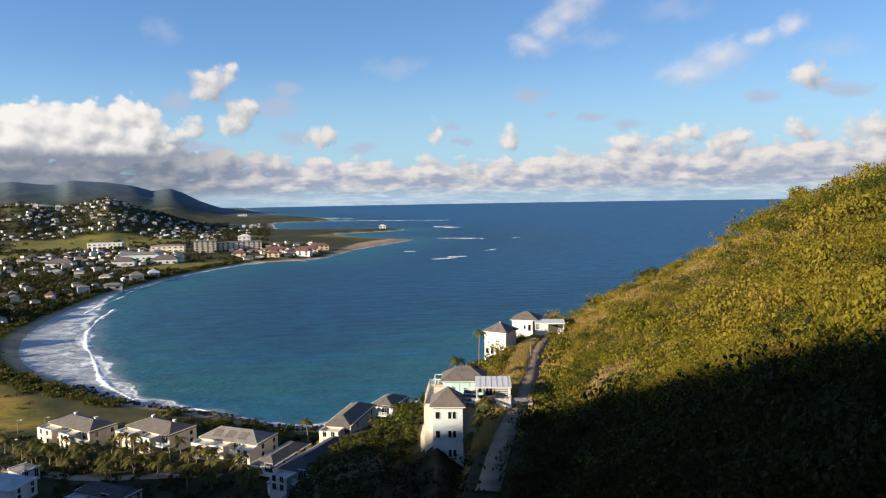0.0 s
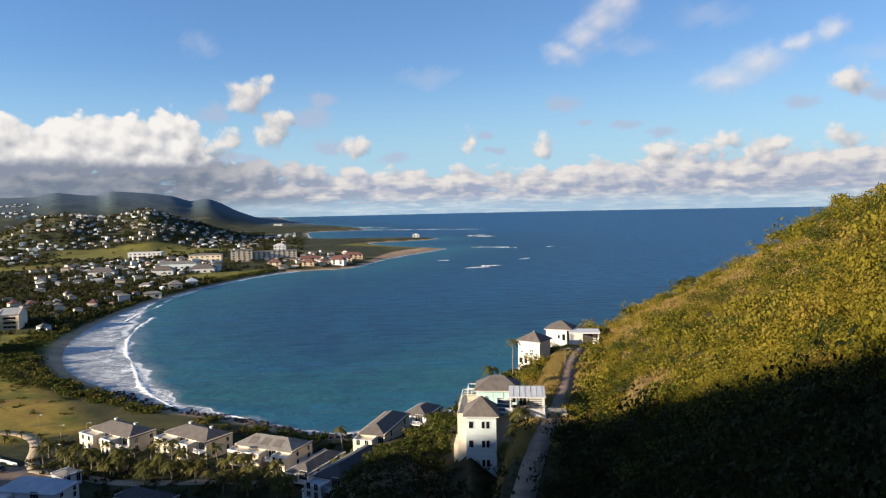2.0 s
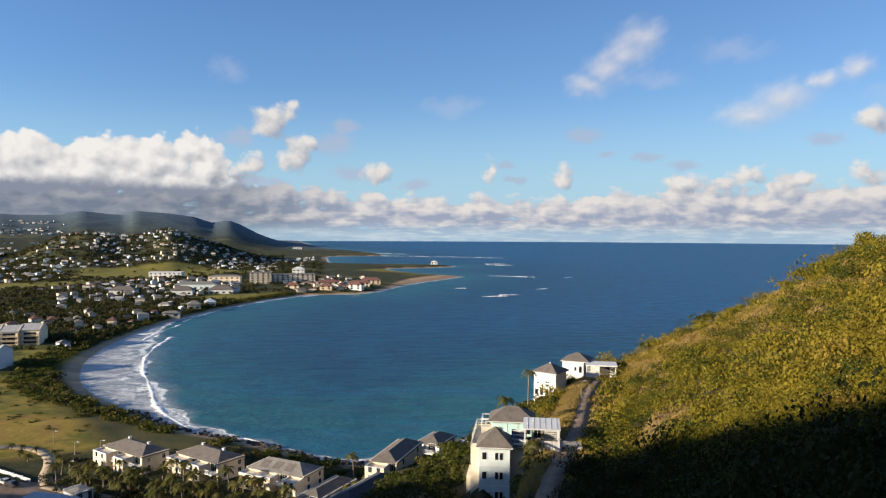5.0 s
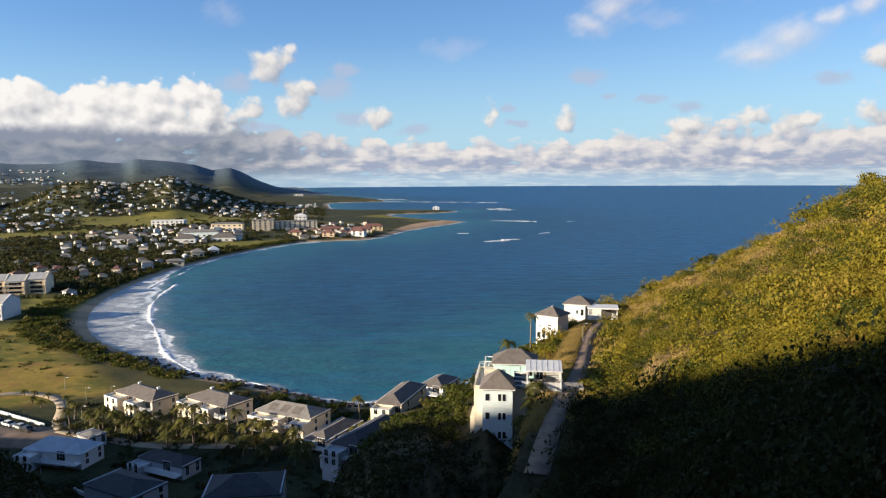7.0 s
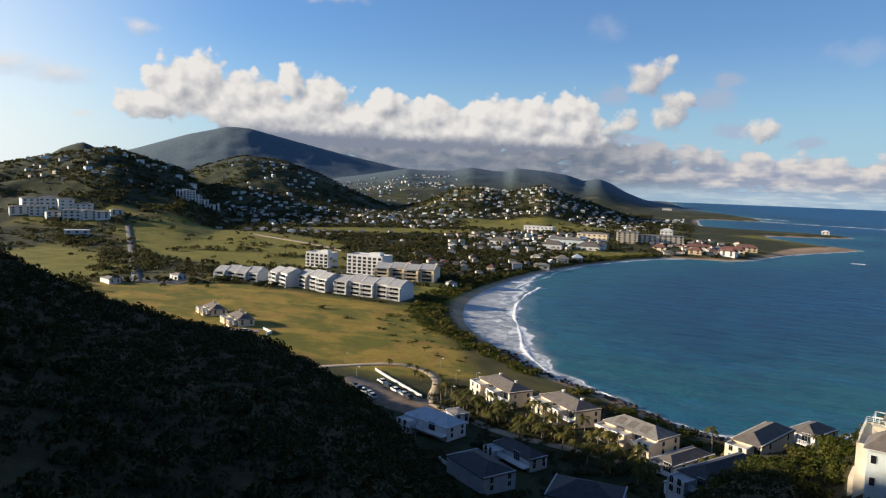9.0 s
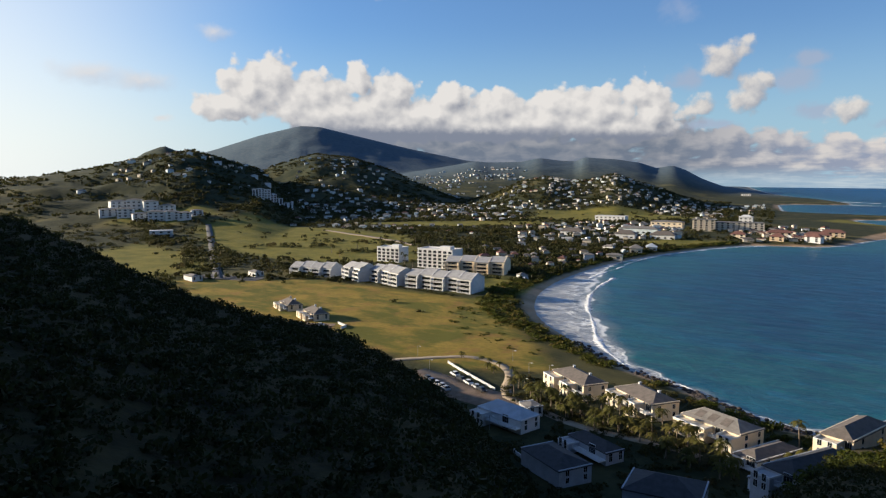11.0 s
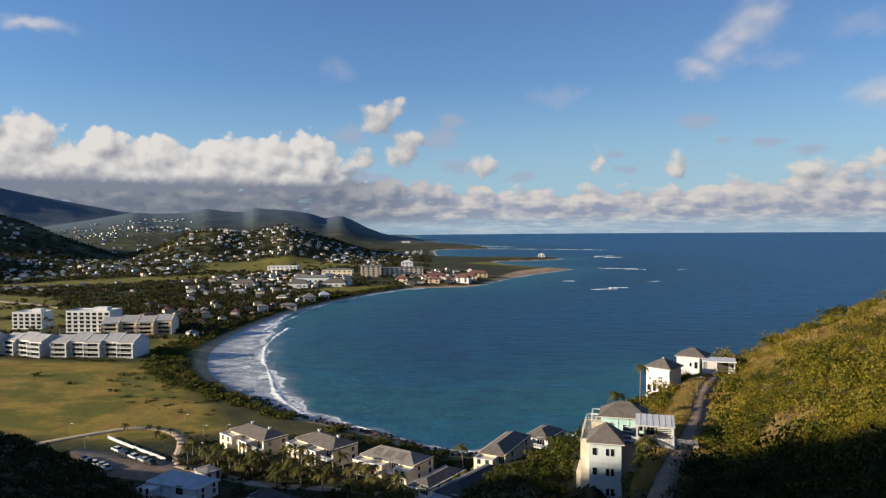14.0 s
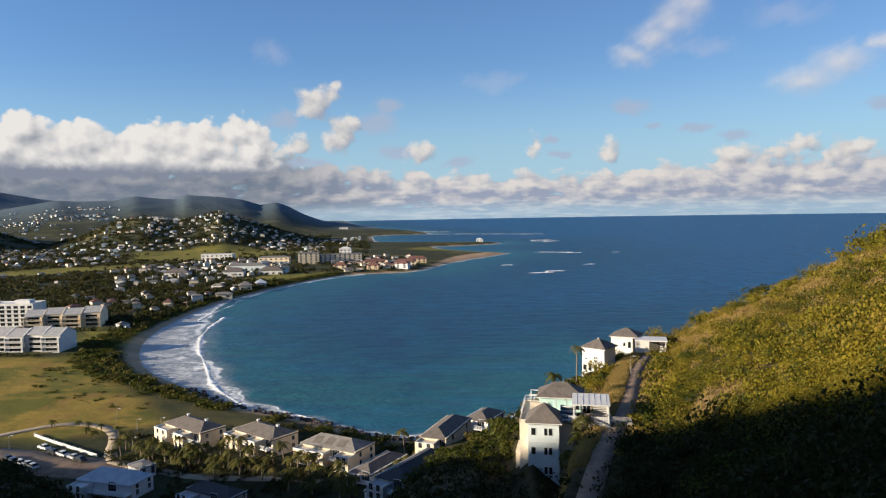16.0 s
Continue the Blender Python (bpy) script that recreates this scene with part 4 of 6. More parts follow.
def road_strip(name, points, width, mat, lift, label):
    """A road as a strip of cross pieces that follows the ground."""
    line = [Vector(p) for p in points]
    dense = []
    for a, b in zip(line, line[1:]):
        n = max(1, int((b - a).length / 2.0))
        dense += [a.lerp(b, i / n) for i in range(n)]
    dense.append(line[-1])
    v, f, drops = [], [], []
    for i, p in enumerate(dense):
        t = (dense[min(i + 3, len(dense) - 1)] - dense[max(i - 3, 0)])
        side = Vector((t.y, -t.x, 0)).normalized() * width / 2
        for k, drop in ((-1.0, 0.35), (-0.97, 0.0), (0, -0.04), (0.97, 0.0), (1.0, 0.35)):
            q = p + side * k
            v.append((q.x, q.y))
            drops.append(lift - drop)
    flat = np.array(v)
    v = [(x, y, z) for (x, y), z in zip(v, height(flat[:, 0], flat[:, 1]) + np.array(drops))]
    for i in range(len(dense) - 1):
        for k in range(4):
            f.append((i * 5 + k, i * 5 + k + 1, i * 5 + k + 6, i * 5 + k + 5))
    s = Shape().add(v, f)
    ob = new(name, s.mesh(name, mat, True))
    return tagged(ob, label, "road", kind="structure")


road_strip("road", ROAD_XYZ[:9], 3.3, ASPHALT, 0.14, "narrow worn asphalt lane along the hillside")


# ---- houses along the bay ----
def bay_house(x, y, turn, w, d, h, roof, wall, label, wings=((0.0, 0.36), (0.55, 0.8)), chimneys=2, skylights=0, shed=False, lift=0.0, rise=2.3):
    """A two-storey house: a hipped roof behind lower flat-roofed wings; its near corner stands at x, y."""
    z = ground(x, y) + lift
    v = thing("house", x, y, z, turn, label, "house")
    front = 3.4 if wings else 0.0
    part("wall", Shape().box(-w, 0, front, d, -3, h), wall, v)
    part("roof", Shape().hip(-w, 0, front, d, h, rise, 0.25), roof, v)
    for x0 in (-w - 0.12, -0.18):
        part("parapet", Shape().box(x0, x0 + 0.3, front - 0.1, d + 0.1, h, h + 0.42), wall, v)
    for a, b in wings:
        x0, x1 = -w + w * a, -w + w * b
        wing = part("wing", Shape().box(x0, x1, 0, front, -3, h - 0.5), wall, v)
        part("wing_parapet", Shape().box(x0, x1, -0.06, 0.2, h - 0.5, h - 0.1).box(x0 - 0.05, x0 + 0.2, 0, front, h - 0.5, h - 0.1).box(x1 - 0.2, x1 + 0.05, 0, front, h - 0.5, h - 0.1), WHITE, wing)
        for u in (0.28, 0.72):
            for q in (0.7, h * 0.5 + 0.6):
                window(v, "s", x0 + (x1 - x0) * u, q, 0.9, 1.3, 0.0, 1)
    if wings:
        gaps = [(wings[i][1], wings[i + 1][0]) for i in range(len(wings) - 1)] + ([(wings[-1][1], 1.0)] if wings[-1][1] < 0.98 else [])
        for a, b in gaps:
            x0, x1 = -w + w * a, -w + w * b
            bal = part("balcony", Shape().box(x0, x1, 1.2, front, h * 0.5 - 0.15, h * 0.5 + 0.1), WHITE, v)
            rail(bal, x0, 1.28, x1, 1.28, h * 0.5 + 0.1, 0.95, 0.5)
            window(v, "s", (x0 + x1) / 2, 0.3, min(2.2, (x1 - x0) * 0.7), 2.1, front, 2)
            window(v, "s", (x0 + x1) / 2, h * 0.5 + 0.3, min(2.2, (x1 - x0) * 0.7), 2.0, front, 2)
    for u in (0.25, 0.8):
        for q in (0.9, h * 0.5 + 0.7):
            window(v, "e", front + (d - front) * u, q, 0.9, 1.2, 0.0, 1)
    for i in range(chimneys):
        cx = -w * (0.25 + 0.5 * i / max(1, chimneys - 1))
        cy = (front + d) / 2 + 1.0
        chim = part("chimney", Shape().box(cx - 0.35, cx + 0.35, cy - 0.35, cy + 0.35, h, h + rise + 0.4), WHITE, v)
        part("cap", Shape().box(cx - 0.45, cx + 0.45, cy - 0.45, cy + 0.45, h + rise + 0.4, h + rise + 0.52), WHITE, chim)
    for i in range(skylights):
        run = (d - front) / 2 + 0.25
        x0 = -w * 0.82 + w * 0.22 * i
        zz = lambda yy: h + 0.18 + rise * (yy - (front - 0.25)) / run + 0.05
        y0, y1 = front + 0.8, front + run * 0.72
        part("skylight", Shape().add([(x0, y0, zz(y0)), (x0 + w * 0.13, y0, zz(y0)), (x0 + w * 0.13, y1, zz(y1)), (x0, y1, zz(y1)),
                                      (x0, y0, zz(y0) - 0.1), (x0 + w * 0.13, y0, zz(y0) - 0.1), (x0 + w * 0.13, y1, zz(y1) - 0.1), (x0, y1, zz(y1) - 0.1)],
                                     [(0, 1, 2, 3), (7, 6, 5, 4), (0, 4, 5, 1), (1, 5, 6, 2), (2, 6, 7, 3), (3, 7, 4, 0)]), GREYROOF, v)
    return v


# white walls greyed to stand for the hill's shade
SHADEWALL = plain("shade_grey_render", (0.40, 0.41, 0.43), 0.8, 0.08, 2.5)
CREAMW = plain("pale_cream_render", (0.72, 0.60, 0.43), 0.8, 0.06, 2.5)
bay_house(-100, 185.5, -30, 19, 12, 4.7, GREYROOF, CREAMW, "cream two-storey beach house with grey hipped roof and white wings", rise=1.9)
bay_house(-76.5, 181.5, -30, 18, 12.5, 4.7, GREYROOF, CREAMW, "cream two-storey beach house with white balconies and chimneys", rise=1.9)
bay_house(-50.5, 174.5, -21, 18.5, 12.5, 4.5, PALEROOF, CREAMW, "cream beach house with pale hipped roof and dark roof panels", wings=((0.0, 0.56), (0.76, 1.0)), chimneys=0, skylights=3, rise=2.1)
bay_house(-44.0, 165, -22, 6.5, 20, 2.9, GREYROOF, WHITE, "low white house with long dark hipped roof", wings=((0.0, 0.5),), chimneys=0, rise=1.4, lift=-0.8)
bay_house(-24.8, 167.5, -14, 7.0, 22, 4.2, GREYROOF, CREAMW, "stepped cream hillside house with dark hipped roof", wings=((0.0, 0.72),), chimneys=0, lift=-3.2, rise=1.8)
bay_house(-16.8, 194, -22, 7.5, 15, 3.6, GREYROOF, WHITE, "white hillside house with grey roof close to the sea", wings=((0.0, 0.4),), chimneys=0, lift=-1.2, rise=1.8)
bay_house(-42.5, 130, 12, 15, 11, 4.6, DARKROOF, SHADEWALL, "white house with a dark hipped roof in the hill's shade", wings=(), chimneys=0, lift=1.6)
bay_house(-29.8, 135.5, -24, 7.0, 23, 3.6, DARKROOF, SHADEWALL, "long white house with dark roof in the hill's shade", wings=((0.0, 0.6),), chimneys=0, rise=1.8, lift=-1.0)
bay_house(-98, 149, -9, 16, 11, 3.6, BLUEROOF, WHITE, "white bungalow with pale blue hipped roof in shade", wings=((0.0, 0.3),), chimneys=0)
bay_house(-73.5, 130.5, -24, 15, 9, 3.8, DARKROOF, SHADEWALL, "white house with dark shingle roof in the hill's shade", wings=(), chimneys=0, rise=1.8)
bay_house(-72.5, 145.5, -22, 14, 9, 3.0, DARKROOF, SHADEWALL, "low white house with dark roof among garden trees", wings=((0.0, 0.3),), chimneys=0, rise=1.7)
bay_house(-252, 209, -22, 16, 11, 3.0, GREYROOF, CREAMW, "cream house with grey roof at the edge of the field", wings=((0.0, 0.4), (0.6, 0.85)))
bay_house(-281, 217, -22, 15, 11, 2.8, GREYROOF, CREAMW, "cream house with grey roof behind the hill's spur", wings=((0.0, 0.4), (0.6, 0.85)))
bay_house(-103, 165, -28, 5.5, 4.5, 2.8, PALEROOF, WHITE, "small white gatehouse with a pale roof", wings=(), chimneys=0, rise=0.5)
bay_house(-36, 154, -25, 6, 6, 2.8, PALEROOF, WHITE, "small white pool house with a pale flat roof", wings=(), chimneys=0, rise=0.4)
bay_house(-405, 243, -8, 13, 7, 2.8, PALEROOF, WHITE, "low white clubhouse with pale roof beside the lawns", wings=(), chimneys=0, rise=1.2)
bay_house(-392, 282, -10, 11, 6, 2.8, PALEROOF, WHITE, "low white roadside building with a pale roof", wings=(), chimneys=0, rise=1.2)


def apartments(x0, y0, x1, y1, depth, floors, bays, label, mat=None, rise=3.2):
    """A row of joined apartment bays with gabled roofs and balconies on the front."""
    mat = mat or WHITE
    w = math.hypot(x1 - x0, y1 - y0)
    turn = math.degrees(math.atan2(y1 - y0, x1 - x0))
    v = thing("apartment_block", x0, y0, min(ground(x0, y0), ground(x1, y1)), turn, label, "building", "white apartment blocks")
    bw, h = w / bays, 2.6 * floors
    for b in range(bays):
        u0, u1 = b * bw, (b + 1) * bw - 0.02
        step = (0.0, 1.6, 0.5, 2.2, 0.9)[b % 5]
        f0 = step
        dz = (0.0, 0.7, 0.25, 0.9, 0.4)[b % 5]
        part("wall", Shape().box(u0, u1, f0, depth + f0, -3, h + dz).gable_wall(u0, u1, f0, depth + f0, h + dz, rise), mat, v)
        part("roof", Shape().gable(u0, u1, f0, depth + f0, h + dz, rise), APTROOF, v, "pale grey sloping roof")
        part("party_wall", Shape().gable(u1 - 0.3, u1 - 0.02, f0, depth + f0, h + dz + 0.3, rise, 0.3, 0.12), mat, v)
        for k in range(floors):
            q = 2.6 * k
            window(v, "s", (u0 + u1) / 2, q + 0.25, bw * 0.62, 1.9, f0, 2)
            bal = part("balcony", Shape().box(u0 + 0.3, u1 - 0.3, f0 - 1.3, f0, q - 0.12, q + 0.1), mat, v)
            part("balcony_rail", Shape().box(u0 + 0.3, u1 - 0.3, f0 - 1.3, f0 - 1.22, q + 0.75, q + 1.0).box(u0 + 0.3, u1 - 0.3, f0 - 1.3, f0 - 1.22, q + 0.35, q + 0.5), mat, bal)
        for s in (u0 + 0.15, u1 - 0.15):
            part("pier", Shape().box(s - 0.15, s + 0.15, f0 - 1.35, f0, -2, h - 0.4), mat, v)
    return v


apartments(-287, 316, -241, 321, 15, 3, 5, "white three-storey apartment row with stepped pale roofs facing the field")
apartments(-320, 318, -291, 313, 13, 3, 3, "white apartment row with pale gabled roofs")
apartments(-344, 317, -323, 310, 13, 3, 2, "white apartment row with pale gabled roofs beside dark trees")
apartments(-384, 305, -352, 312, 12, 2, 4, "white low apartment row with bright gables")
apartments(-311, 384, -270, 397, 15, 3, 4, "cream-lit apartment row with pale roofs behind the front row", CREAMW)


def flat_block(x, y, turn, w, d, floors, cols, label):
    """A flat-roofed block with a grid of dark loggias."""
    v = thing("apartment_block", x, y, ground(x, y), turn, label, "building", "white apartment blocks")
    h = 2.65 * floors + 0.4
    part("wall", Shape().box(0, w, 0, d, -2, h), WHITE, v)
    part("parapet", Shape().box(-0.2, w + 0.2, -0.2, 0.3, h, h + 0.7).box(-0.2, w + 0.2, d - 0.3, d + 0.2, h, h + 0.7).box(-0.2, 0.3, -0.2, d + 0.2, h, h + 0.7).box(w - 0.3, w + 0.2, -0.2, d + 0.2, h, h + 0.7), WHITE, v)
    part("roof_house", Shape().box(w * 0.55, w * 0.85, d * 0.3, d * 0.7, h, h + 2.4), WHITE, v)
    for k in range(floors):
        for c in range(cols):
            window(v, "s", w * (c + 0.5) / cols, 2.65 * k + 0.5, w / cols * 0.62, 1.9, 0.0, 1)
        part("balcony", Shape().box(0, w, -0.9, 0, 2.65 * k + 0.1, 2.65 * k + 0.3).box(0, w, -0.9, -0.8, 2.65 * k + 0.3, 2.65 * k + 0.75), WHITE, v)
        for c in range(max(2, cols // 2)):
            window(v, "w", d * (c + 0.5) / max(2, cols // 2), 2.65 * k + 0.6, 1.3, 1.4, 0.0, 0)
    return v


flat_block(-344, 392, 8, 30, 15, 5, 7, "white five-storey apartment block with dark loggias")
flat_block(-392, 398, 8, 21, 13, 4, 5, "white four-storey apartment block with flat roof")


# ---- the town ----
def town_house(kind):
    """One of the small houses of the town, standing at the origin."""
    rng = random.Random(kind * 7 + 1)
    w, d, h = rng.uniform(5.8, 8.2), rng.uniform(4.8, 5.8), rng.choice((2.5, 2.7, 4.4))
    wall = (WHITE, CREAM, CREAM, WHITE, CREAM, WHITE, PALEWALL, CREAM, WHITE, PEACH)[kind % 10]
    roof = (PALEROOF, REDROOF, PALEROOF, GREYROOF, PALEROOF, REDROOF, PALEGREY, GREYROOF, WHITE, GREYROOF)[kind % 10]
    words = {"pale_roof": "pale hipped roof", "red_roof": "red roof", "white_paint": "white roof", "grey_shingle": "grey shingle roof", "pale_grey_metal": "pale metal roof"}[roof.name]
    paint = {"white_paint": "white", "cream_render": "cream", "pale_blue_white_render": "pale", "peach_render": "peach", "pale_cream_render": "cream"}[wall.name]
    v = thing("house", 0, 0, 0, 0, f"small {paint} town house with a {words} among trees", "house", "houses of the town")
    part("wall", Shape().box(-w / 2, w / 2, -d / 2, d / 2, -4, h), wall, v)
    if kind % 3:
        part("roof", Shape().hip(-w / 2, w / 2, -d / 2, d / 2, h, d * 0.24, 0.4), roof, v)
    else:
        part("roof", Shape().gable(-w / 2, w / 2, -d / 2, d / 2, h, d * 0.25), roof, v)
        part("gable", Shape().gable_wall(-w / 2, w / 2, -d / 2, d / 2, h, d * 0.25), wall, v)
    for u in (-0.3, 0.0, 0.3):
        window(v, "s", w * u, 0.8, 1.1, 1.2, -d / 2, 0)
    if h > 4:
        part("veranda", Shape().box(-w / 2, w / 2, -d / 2 - 1.4, -d / 2, 2.1, 2.3).box(-w / 2, w / 2, -d / 2 - 1.4, -d / 2 - 1.3, 2.3, 3.0), wall, v)
    return v


PROTO = [town_house(k) for k in range(10)]
KINDS_MIXED, KINDS_RED = (0, 2, 4, 6, 7, 8, 9, 0, 2, 3, 1), (1, 5, 1, 5, 0, 8, 3)
# degrees left from and to, metres from and to, how many, kinds
DISTRICTS = [(19, 33, 1180, 1560, 104, KINDS_MIXED), (22, 33, 1560, 1660, 14, KINDS_MIXED), (33, 44, 1150, 1500, 44, KINDS_MIXED),
             (22, 33, 700, 900, 44, KINDS_MIXED), (33, 50, 820, 1150, 36, KINDS_RED + KINDS_MIXED), (27, 35, 480, 640, 34, (1, 5, 1, 5, 3, 7)),
             (11, 17, 800, 1010, 40, KINDS_RED), (54, 66, 1050, 1400, 22, KINDS_MIXED), (45, 52, 1500, 1720, 12, KINDS_MIXED), (21.5, 26, 640, 720, 10, KINDS_MIXED)]
placed = []


def settle(rng, a0, a1, d0, d1, count, kinds, gap):
    """Places for houses in short streets that follow the slope, kept apart and off the beach: x, y, height, kind, heading."""
    r = np.random.default_rng(rng.randrange(10 ** 6))
    streets, run = count * 3, 7
    a, d = r.uniform(a0, a1, streets), np.sqrt(r.uniform(d0 * d0, d1 * d1, streets))
    x, y = polar(a, d)
    way = a + r.uniform(-28, 28, streets)
    k = np.arange(run)[None] * (gap + 2.0)
    bend = 0.06 * r.uniform(-1, 1, streets)[:, None] * np.arange(run)[None]
    wr = np.radians(way)[:, None] + bend
    x = (x[:, None] + np.cos(wr) * k + r.normal(0, 1.5, (streets, run))).ravel()
    y = (y[:, None] + np.sin(wr) * k + r.normal(0, 1.5, (streets, run))).ravel()
    head, az, dist = np.degrees(wr).ravel(), np.degrees(np.arctan2(-x, y)), np.hypot(x, y)
    drop = r.uniform(0, 1, len(x)) < 0.2
    ok = (shore(x, y) > 16) & (waves(x, y, 170, 1.0) > -0.15) & (lawn_value(x, y, 0) < 0.3) & (field_value(x, y, 0) < 0.3) & (az > a0 - 0.5) & (az < a1 + 0.5) & (dist > d0 - 15) & (dist < d1 + 15) & ~drop
    x, y, head = x[ok], y[ok], head[ok]
    z = height(x, y)
    made = 0
    for i in range(len(x)):
        if made >= count:
            break
        if any((x[i] - p) ** 2 + (y[i] - q) ** 2 < gap ** 2 for p, q in placed):
            continue
        placed.append((x[i], y[i]))
        made += 1
        yield float(x[i]), float(y[i]), float(z[i]), rng.choice(kinds), float(head[i])


rng = random.Random(11)
used = set()
for a0, a1, d0, d1, count, kinds in DISTRICTS:
    for x, y, z, kind, a in settle(rng, a0, a1, d0, d1, count, kinds, 15):
        m = pose(x, y, z, 0, 0, a + rng.choice((0, 0, 0, 90)) + rng.uniform(-9, 9)) @ Matrix.Scale(rng.uniform(0.7, 1.05), 4)
        if kind in used:
            copy_thing(PROTO[kind], m)
        else:
            PROTO[kind].matrix_basis = m
            used.add(kind)

# houses beyond, too small to tell apart
FAR_KINDS = {"white": (WHITE, PALEROOF), "cream": (CREAM, GREYROOF), "grey": (PALEWALL, APTROOF), "red": (CREAM, REDROOF)}
far_walls, far_roofs = {k: Shape() for k in FAR_KINDS}, {k: Shape() for k in FAR_KINDS}


def turned(shape, first, x, y, deg):
    """Turn the vertices added since first about x, y."""
    c, s_ = math.cos(radians(deg)), math.sin(radians(deg))
    for i in range(first, len(shape.v)):
        px_, py_, pz_ = shape.v[i]
        shape.v[i] = (x + (px_ - x) * c - (py_ - y) * s_, y + (px_ - x) * s_ + (py_ - y) * c, pz_)


for a0, a1, d0, d1, count, gap, big in ((33, 43, 1900, 2900, 170, 16, 1.1), (53, 68, 1120, 1430, 34, 20, 1.0), (22, 30, 2000, 2500, 24, 16, 1.0), (15, 20, 1150, 1900, 26, 16, 0.85),
                                        (44, 52, 1500, 1800, 30, 18, 0.95), (18, 34, 1130, 1640, 140, 15.5, 0.8), (33, 52, 880, 1480, 170, 16, 0.85), (21, 33, 680, 1000, 90, 15, 0.85),
                                        (27, 36, 460, 660, 46, 14, 0.9), (11, 17, 790, 1010, 70, 11, 0.9)):
    for x, y, z, kind, a in settle(rng, a0, a1, d0, d1, count, ("white", "white", "cream", "grey", "grey", "red") if a0 not in (11, 27) else ("red", "cream", "red", "white"), gap):
        w, d, h = big * rng.uniform(2.6, 6.2), big * rng.uniform(2.4, 4.0), big * rng.choice((2.4, 2.8, 3.2, 5.0))
        W, R = far_walls[kind], far_roofs[kind]
        n, m = len(W.v), len(R.v)
        W.box(x - w, x + w, y - d, y + d, z - 6, z + h)
        if rng.random() < 0.35:
            W.box(x - w * 0.2, x + w * 0.7, y - d - 2.5, y - d, z - 6, z + h * 0.6)
        if rng.random() < 0.3:
            R.box(x - w - 0.3, x + w + 0.3, y - d - 0.3, y + d + 0.3, z + h, z + h + 0.4)
        else:
            R.hip(x - w, x + w, y - d, y + d, z + h, rng.uniform(1.0, 2.0))
        turned(W, n, x, y, a)
        turned(R, m, x, y, a)
for kind, (wall, roof) in FAR_KINDS.items():
    far_houses = tagged(new("far_houses", far_walls[kind].mesh("far_houses", wall)), f"{'pale ' if kind == 'grey' else ''}{kind} far-off houses in rows over the hills", "houses", kind="stuff")
    tagged(part("roofs", far_roofs[kind], roof, far_houses), kind="stuff")


def big_block(x, y, turn, w, d, h, wall, roof, label, rise=2.5, floors=2):
    v = thing("building", x, y, ground(x, y), turn, label, "building")
    part("wall", Shape().box(-w / 2, w / 2, -d / 2, d / 2, -4, h), wall, v)
    if rise:
        part("roof", Shape().hip(-w / 2, w / 2, -d / 2, d / 2, h, rise, 0.8), roof, v)
    else:
        part("parapet", Shape().box(-w / 2 - 0.3, w / 2 + 0.3, -d / 2 - 0.3, d / 2 + 0.3, h, h + 0.6), roof, v)
    n = max(2, int(w / 6))
    for k in range(floors):
        for i in range(n):
            window(v, "s", -w / 2 + w * (i + 0.5) / n, h * k / floors + 0.8, 2.6, 1.6, -d / 2, 1)
    return v


big_block(-272, 905, 20, 70, 16, 10.5, CREAM, PALEROOF, "long white hotel with pale roof near the cape", 0, 4)
big_block(-300, 880, 20, 26, 18, 14, CREAMW, PALEROOF, "cream hotel tower with flat roof near the cape", 0, 5)
big_block(-350, 890, 10, 40, 14, 8, CREAMW, PALEROOF, "low cream hotel wing among palms", 1.5, 2)
big_block(-236, 806, 8, 15, 9, 4.6, CREAMW, REDROOF, "cream waterfront houses with red hipped roof", 3.5, 2)
big_block(-196, 806, 4, 14, 9, 4.6, PEACH, REDROOF, "peach waterfront houses with red hipped roof", 3.5, 2)
big_block(-163, 818, -8, 16, 10, 6, WHITE, REDROOF, "white waterfront hotel with red roof above the sea wall", 3.2, 3)
big_block(-166, 850, 10, 26, 10, 5.2, CREAMW, REDROOF, "cream resort houses with long red roof", 3.2, 2)
big_block(-160, 900, 10, 24, 10, 5.2, PEACH, REDROOF, "peach resort houses with long red roof", 3.2, 2)
big_block(-205, 850, 15, 26, 10, 5.2, CREAMW, REDROOF, "cream resort building with brown-red roof", 3.2, 2)
big_block(-455, 945, 8, 44, 16, 7, WHITE, WHITE, "long white flat-roofed building on the plain", 0, 2)
big_block(-330, 722, 12, 22, 13, 5, WHITE, GREYROOF, "white hall with a large grey hipped roof", 4.0, 1)
big_block(-296, 742, 12, 26, 13, 4.6, WHITE, GREYROOF, "white market hall with wide grey roof", 4.0, 1)
big_block(-392, 716, 10, 26, 13, 4.6, WHITE, GREYROOF, "white hall with wide grey roof beside the palms", 4.0, 1)
big_block(-345, 792, 10, 46, 16, 6, PALEWALL, PALEROOF, "pale long building with sloping roof", 2.5, 1)
big_block(-266, 604, 25, 11, 10, 4.2, CREAMW, PALEROOF, "cream beach pavilion with pointed pale roof", 3.4, 1)
big_block(-262, 630, 25, 9, 9, 3.8, WHITE, BLUEROOF, "white beach bar with pointed blue-grey roof", 3.4, 1)
big_block(-262, 552, 20, 13, 7, 3.6, CREAMW, PALEROOF, "low cream beach building", 1.5, 1)
big_block(-301, 1060, 10, 18, 12, 8, WHITE, WHITE, "white domed house near the cape", 3.0, 2)
big_block(-126, 1450, 5, 13, 10, 5, WHITE, WHITE, "white house alone on the far spit", 3.0, 2)
big_block(-700, 2450, 10, 30, 16, 6, WHITE, PALEROOF, "white far building on the coast", 0, 2)
